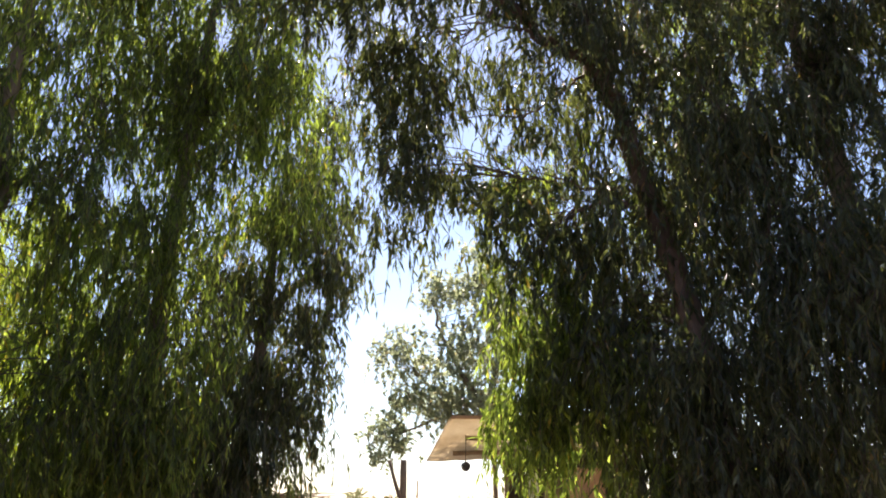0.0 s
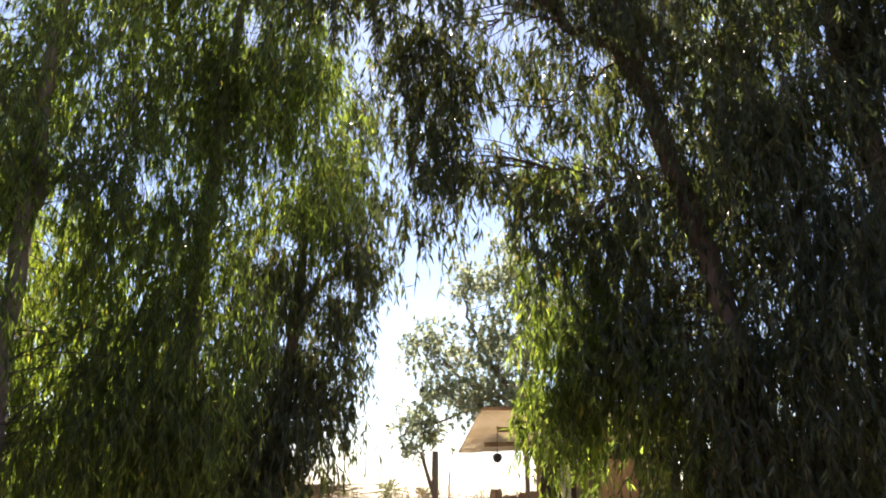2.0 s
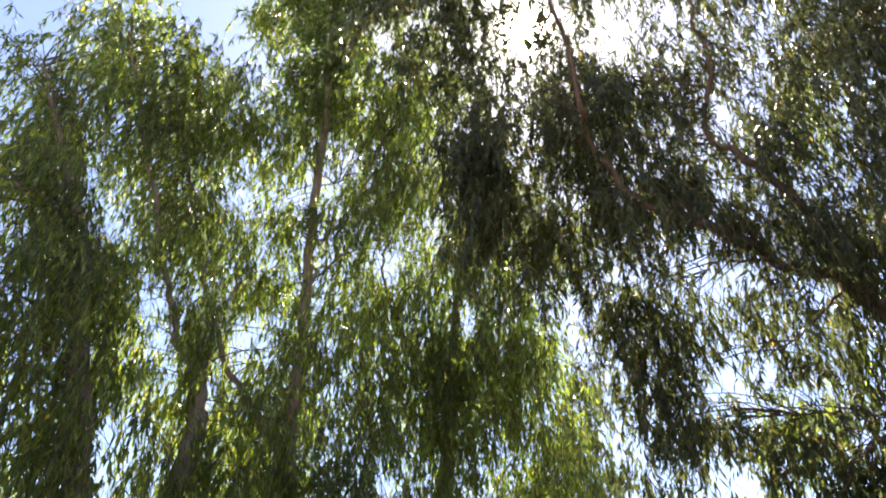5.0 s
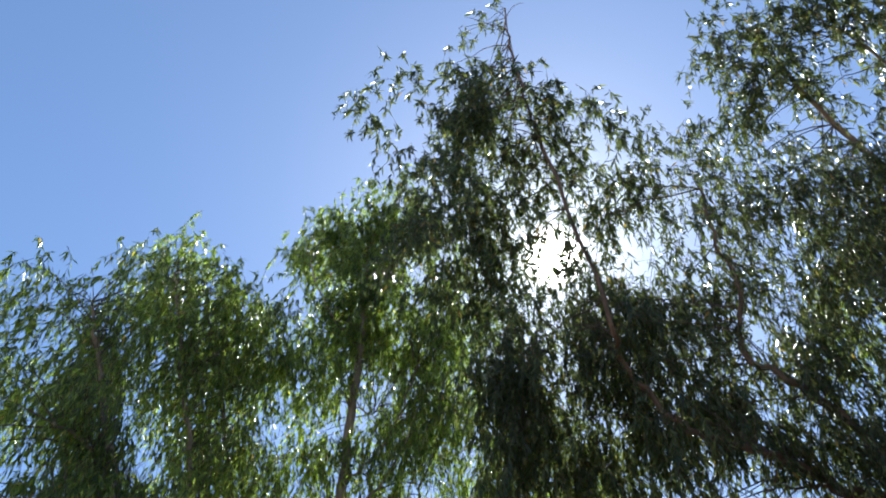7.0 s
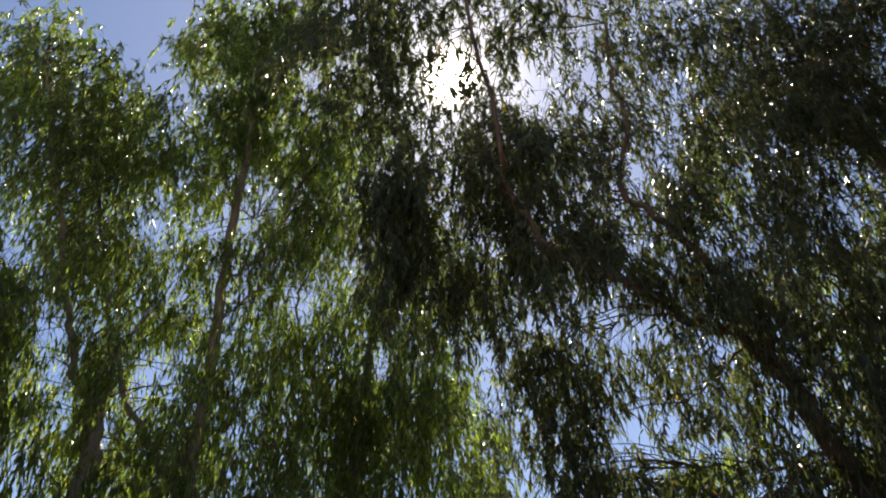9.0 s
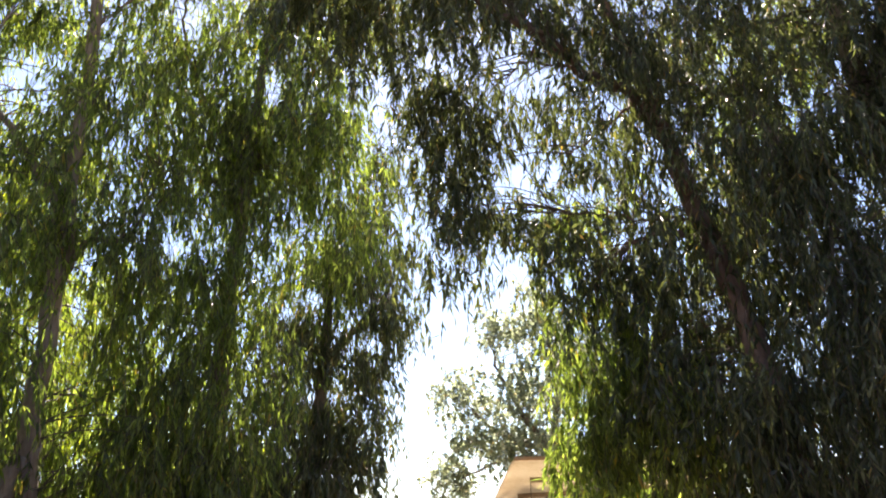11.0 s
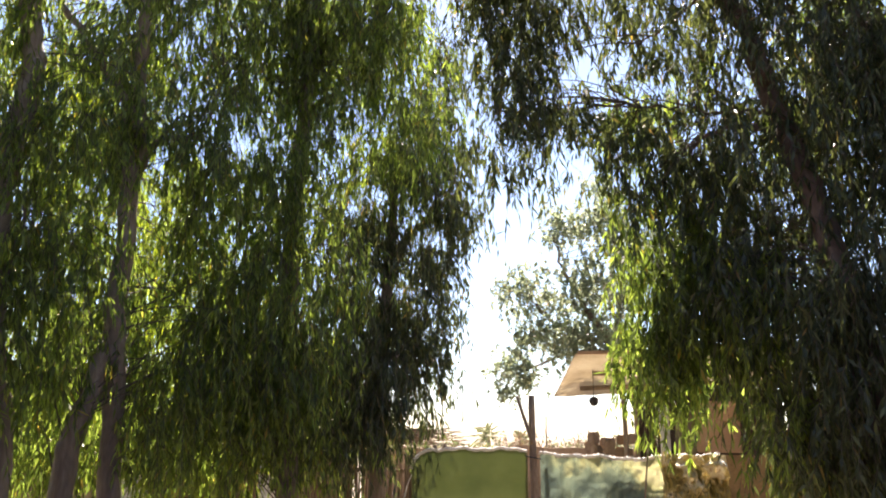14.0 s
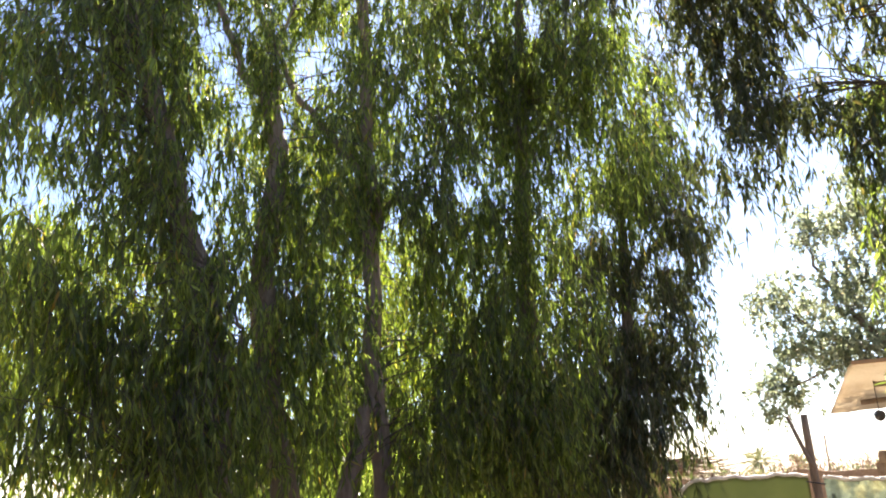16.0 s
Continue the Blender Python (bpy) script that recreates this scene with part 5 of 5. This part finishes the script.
bm = bmesh.new()
n_wall = 60
for i in range(n_wall):
    x0, x1 = -5 + 12 * i / n_wall, -5 + 12 * (i + 1) / n_wall
    t0, t1 = (1.42 + 0.10 * noise.noise((x * 1.3, 3, 1)) + 0.05 * noise.noise((x * 5, 3, 1)) for x in (x0, x1))
    q = [bm.verts.new(c) for c in ((x0, 0, 0), (x1, 0, 0), (x1, 0, t1), (x0, 0, t0), (x0, 0.3, 0), (x1, 0.3, 0), (x1, 0.3, t1), (x0, 0.3, t0))]
    for c in ((0, 1, 2, 3), (3, 2, 6, 7), (5, 4, 7, 6)):
        bm.faces.new([q[j] for j in c])
bmesh.ops.remove_doubles(bm, verts=bm.verts[:], dist=0.0005)
wall = part("mud_wall", bm, MUD, None, "low uneven mud-plastered boundary wall")
wall.location = (0, 19, 0)
tagged(wall, kind="structure")


def stick_heap(at, size, n, seed, label, height):
    """Loose sticks laid over a pole frame."""
    rng = np.random.default_rng(seed)
    heap = thing("stick_roof", label, "brushwood", "", at)
    for sx in (-0.5, 0.5):
        for sy in (-0.4, 0.4):
            v, f = pole([(sx * size[0], sy * size[1], -0.1), (sx * size[0], sy * size[1], height)], 0.04, 0.035, seed)
            mesh_object("post", v, f, POLE, heap, smooth=True)
    for k in range(n):
        a = rng.normal(0, 0.55)
        c = np.array([rng.uniform(-0.4, 0.4) * size[0], rng.uniform(-0.5, 0.5) * size[1], height + 0.02 + 0.2 * rng.uniform() ** 1.5])
        h = np.array([math.cos(a), math.sin(a), rng.normal(0, 0.1)]) * rng.uniform(0.2, 0.6) * size[0]
        bend = rng.standard_normal(3) * 0.03
        v, f = tube(spline([c - h, c + bend, c + h], 3), rng.uniform(0.007, 0.016), 0.005, 6)
        mesh_object("stick", v, f, REED, heap)


stick_heap((-3.0, 12.6, 0), (1.8, 1.2), 110, 61, "lean-to roof of loose dry sticks on poles", 1.52)


def reed_fence(at, width, height, n, seed, label, mat, turn=0.0):
    rng = np.random.default_rng(seed)
    fence = thing("reed_fence", label, "fence", "reed fences behind the trees", at)
    fence.rotation_euler[2] = radians(turn)
    meshes = []
    for k in range(5):
        v, f = tube(spline([(0, 0, -0.05), (rng.normal(0, 0.012), rng.normal(0, 0.012), 0.5), (rng.normal(0, 0.02), 0, 1.0)], 3), 0.016, 0.010, 6)
        me = bpy.data.meshes.new("reed")
        me.from_pydata(v, [], f)
        me.materials.append(mat)
        meshes.append(me)
    for k in range(n):
        ob = new("reed", meshes[k % 5])
        ob.parent = fence
        ob.location = (width * (k + rng.uniform(-0.3, 0.3)) / n, rng.normal(0, 0.012), 0)
        ob.scale = (1.2, 1.2, height * rng.uniform(0.88, 1.08))
        ob.rotation_euler = (rng.normal(0, 0.02), rng.normal(0, 0.04), rng.uniform(0, 6))
    for z in (0.3, 0.85):
        part("rail", box((width, 0.035, 0.04), (width / 2, 0.04, height * z)), POLE, fence)


reed_fence((-3.9, 11.0, 0), 1.75, 1.38, 70, 71, "brown dry reed fence panel under the trees", REED)
reed_fence((-6.3, 11.8, 0), 1.9, 1.5, 70, 72, "brown dry reed fence panel under the trees", REED, -8)
for k, (x, y, w, h, mat, text) in enumerate(((-4.35, 11.5, 0.5, 1.5, WHITE_SHEET, "dirty white sheet panel leaning in the fence"), (-7.0, 12.2, 0.55, 1.75, WHITE_SHEET, "dirty white sheet panel leaning in the fence"), (-4.9, 12.0, 0.7, 1.35, TAN_BOARD, "tan board panel in the fence"), (-8.2, 12.0, 1.0, 1.4, MUD, "pinkish mud block panel in the fence"), (-5.4, 11.9, 0.35, 1.45, MUD, "pinkish mud block panel in the fence"))):
    panel = thing("leaning_sheet", text, "panel", "patchwork fence panels", (x, y, 0))
    part("panel", box((w, 0.03, h), (0, 0, h / 2), 0, 0.01), mat, panel)
    part("batten", box((w, 0.03, 0.05), (0, -0.032, h * 0.75)), POLE, panel)
bm = box((14, 0.3, 1.25), (-11, 13.5, 0.62), 14, 0.04)
tagged(part("mud_wall", bm, MUD, None, "low mud-plastered wall behind the trees"), kind="structure")

# ---- far away ----
def palm(at, height, seed):
    rng = np.random.default_rng(seed)
    top = thing("palm_tree", "distant date palm with a green crown paled for haze", "palm", "distant palms", at)
    v, f = tube(np.array([(0, 0, -0.2), (0.1, 0, height * 0.5), (0, 0.1, height)]), 0.28, 0.2, 9)
    mesh_object("trunk", v, f, BARK, top, smooth=True)
    base, way = [], []
    for k in range(34):
        a, e = rng.uniform(0, 6.28), rng.uniform(-0.5, 1.3)
        d = np.array([math.cos(a) * math.cos(e), math.sin(a) * math.cos(e), math.sin(e)])
        for s in np.linspace(0.15, 1, 26):
            p = np.array([0, 0, height]) + d * 2.6 * s - np.array([0, 0, 0.9 * s * s])
            for side in (-1, 1):
                base.append(p)
                way.append(unit(np.cross(d, [0, 0, 1]) * side + d * 0.8 + rng.standard_normal(3) * 0.15))
    n = len(base)
    v, q = leaves(np.array(base), np.array(way), np.full(n, 0.5), np.full(n, 0.09), rng)
    tagged(big_mesh("crown", v, q, LEAF_HAZED, top), kind="stuff")


for x, y, h, k in ((-11.7, 110.0, 2.0, 1), (-8.5, 130.0, 1.2, 3)):
    palm((x, y, 0), h, 80 + k)
v, f = tube(np.array([(0, 0, -0.2), (0, 0, 1.5), (0.02, 0, 2.9)]), 0.05, 0.04, 8)
mast = mesh_object("utility_pole", v, f, POLE, None, "thin distant grey pole standing behind the wall")
mast.location = (-1.6, 45, 0)
tagged(mast, category="pole")
rng = np.random.default_rng(91)
n = 6000
xs = rng.uniform(-40, 40, n)
hs = 1.25 + 0.5 * np.array([noise.noise((x * 0.25, 7, 0)) for x in xs])
base = np.stack([xs, 62 + rng.normal(0, 2.0, n), rng.uniform(0, 1, n) ** 0.7 * np.maximum(hs, 0.4)], 1)
v, q = leaves(base, unit(rng.standard_normal((n, 3)) + [0, 0, 0.3]), rng.uniform(0.3, 0.6, n), rng.uniform(0.12, 0.25, n), rng)
hedge = big_mesh("distant_scrub", v, q, LEAF_HAZED, None, "low scrub along the far edge of the field, paled for haze")
tagged(hedge, kind="stuff", category="scrub")


# ---- dry shrubs behind the boundary wall ----
def dry_shrub(at, height, spread, seed, mat, label):
    rng = np.random.default_rng(seed)
    top = thing("dry_shrub", label, "shrub", "dry shrubs behind the wall", at)
    tubes, base, way = [], [], []
    for k in range(46):
        a, lean = rng.uniform(0, 6.28), rng.uniform(0.05, 0.75)
        d = np.array([math.cos(a) * lean * spread, math.sin(a) * lean * 0.5, 1.0]) * height * rng.uniform(0.6, 1.05)
        pts = spline([(0, 0, -0.05), tuple(d * 0.5 + rng.normal(0, 0.05, 3)), tuple(d)], 3)
        tubes.append(tube(pts, 0.014, 0.004, 5, cap=False))
        for s in rng.uniform(0.3, 1.0, 26):
            base.append(pts[int(s * (len(pts) - 1))] + rng.normal(0, 0.05, 3))
            way.append(rng.standard_normal(3) + [0, 0, 0.3])
    v, f = joined(tubes)
    tagged(mesh_object("stemwork", v, f, REED, top), kind="stuff")
    n = len(base)
    v, q = leaves(np.array(base), unit(np.array(way)), rng.uniform(0.05, 0.14, n), rng.uniform(0.02, 0.05, n), rng)
    tagged(big_mesh("foliage", v, q, mat, top), kind="stuff")


for x, y, h, w, k in ((-1.95, 20.5, 1.62, 1.0, 1), (-1.25, 20.2, 1.95, 0.7, 2), (-0.5, 20.6, 1.72, 1.2, 3), (0.1, 20.3, 1.82, 1.0, 4), (0.75, 20.5, 2.12, 0.7, 5), (1.25, 20.1, 1.8, 1.1, 6)):
    dry_shrub((x, y, 0), h, w, 100 + k, LEAF_BUSH if k == 5 else LEAF_DRY, "grey-brown dry shrub behind the mud wall")

# ---- unseen dark walls behind the viewpoint, added to cut skylight ----
for k, (x, y, w, turn) in enumerate(((0.0, -4.5, 26.0, 0.0), (12.5, 2.0, 14.0, 90.0))):
    tagged(part("wall_south" if k == 0 else "wall_east", box((w, 0.2, 5.0), (x, y, 2.5), turn, 0.03), DARK_BOARD, None, "plain dark board wall, unseen, added to cut skylight"), kind="structure")
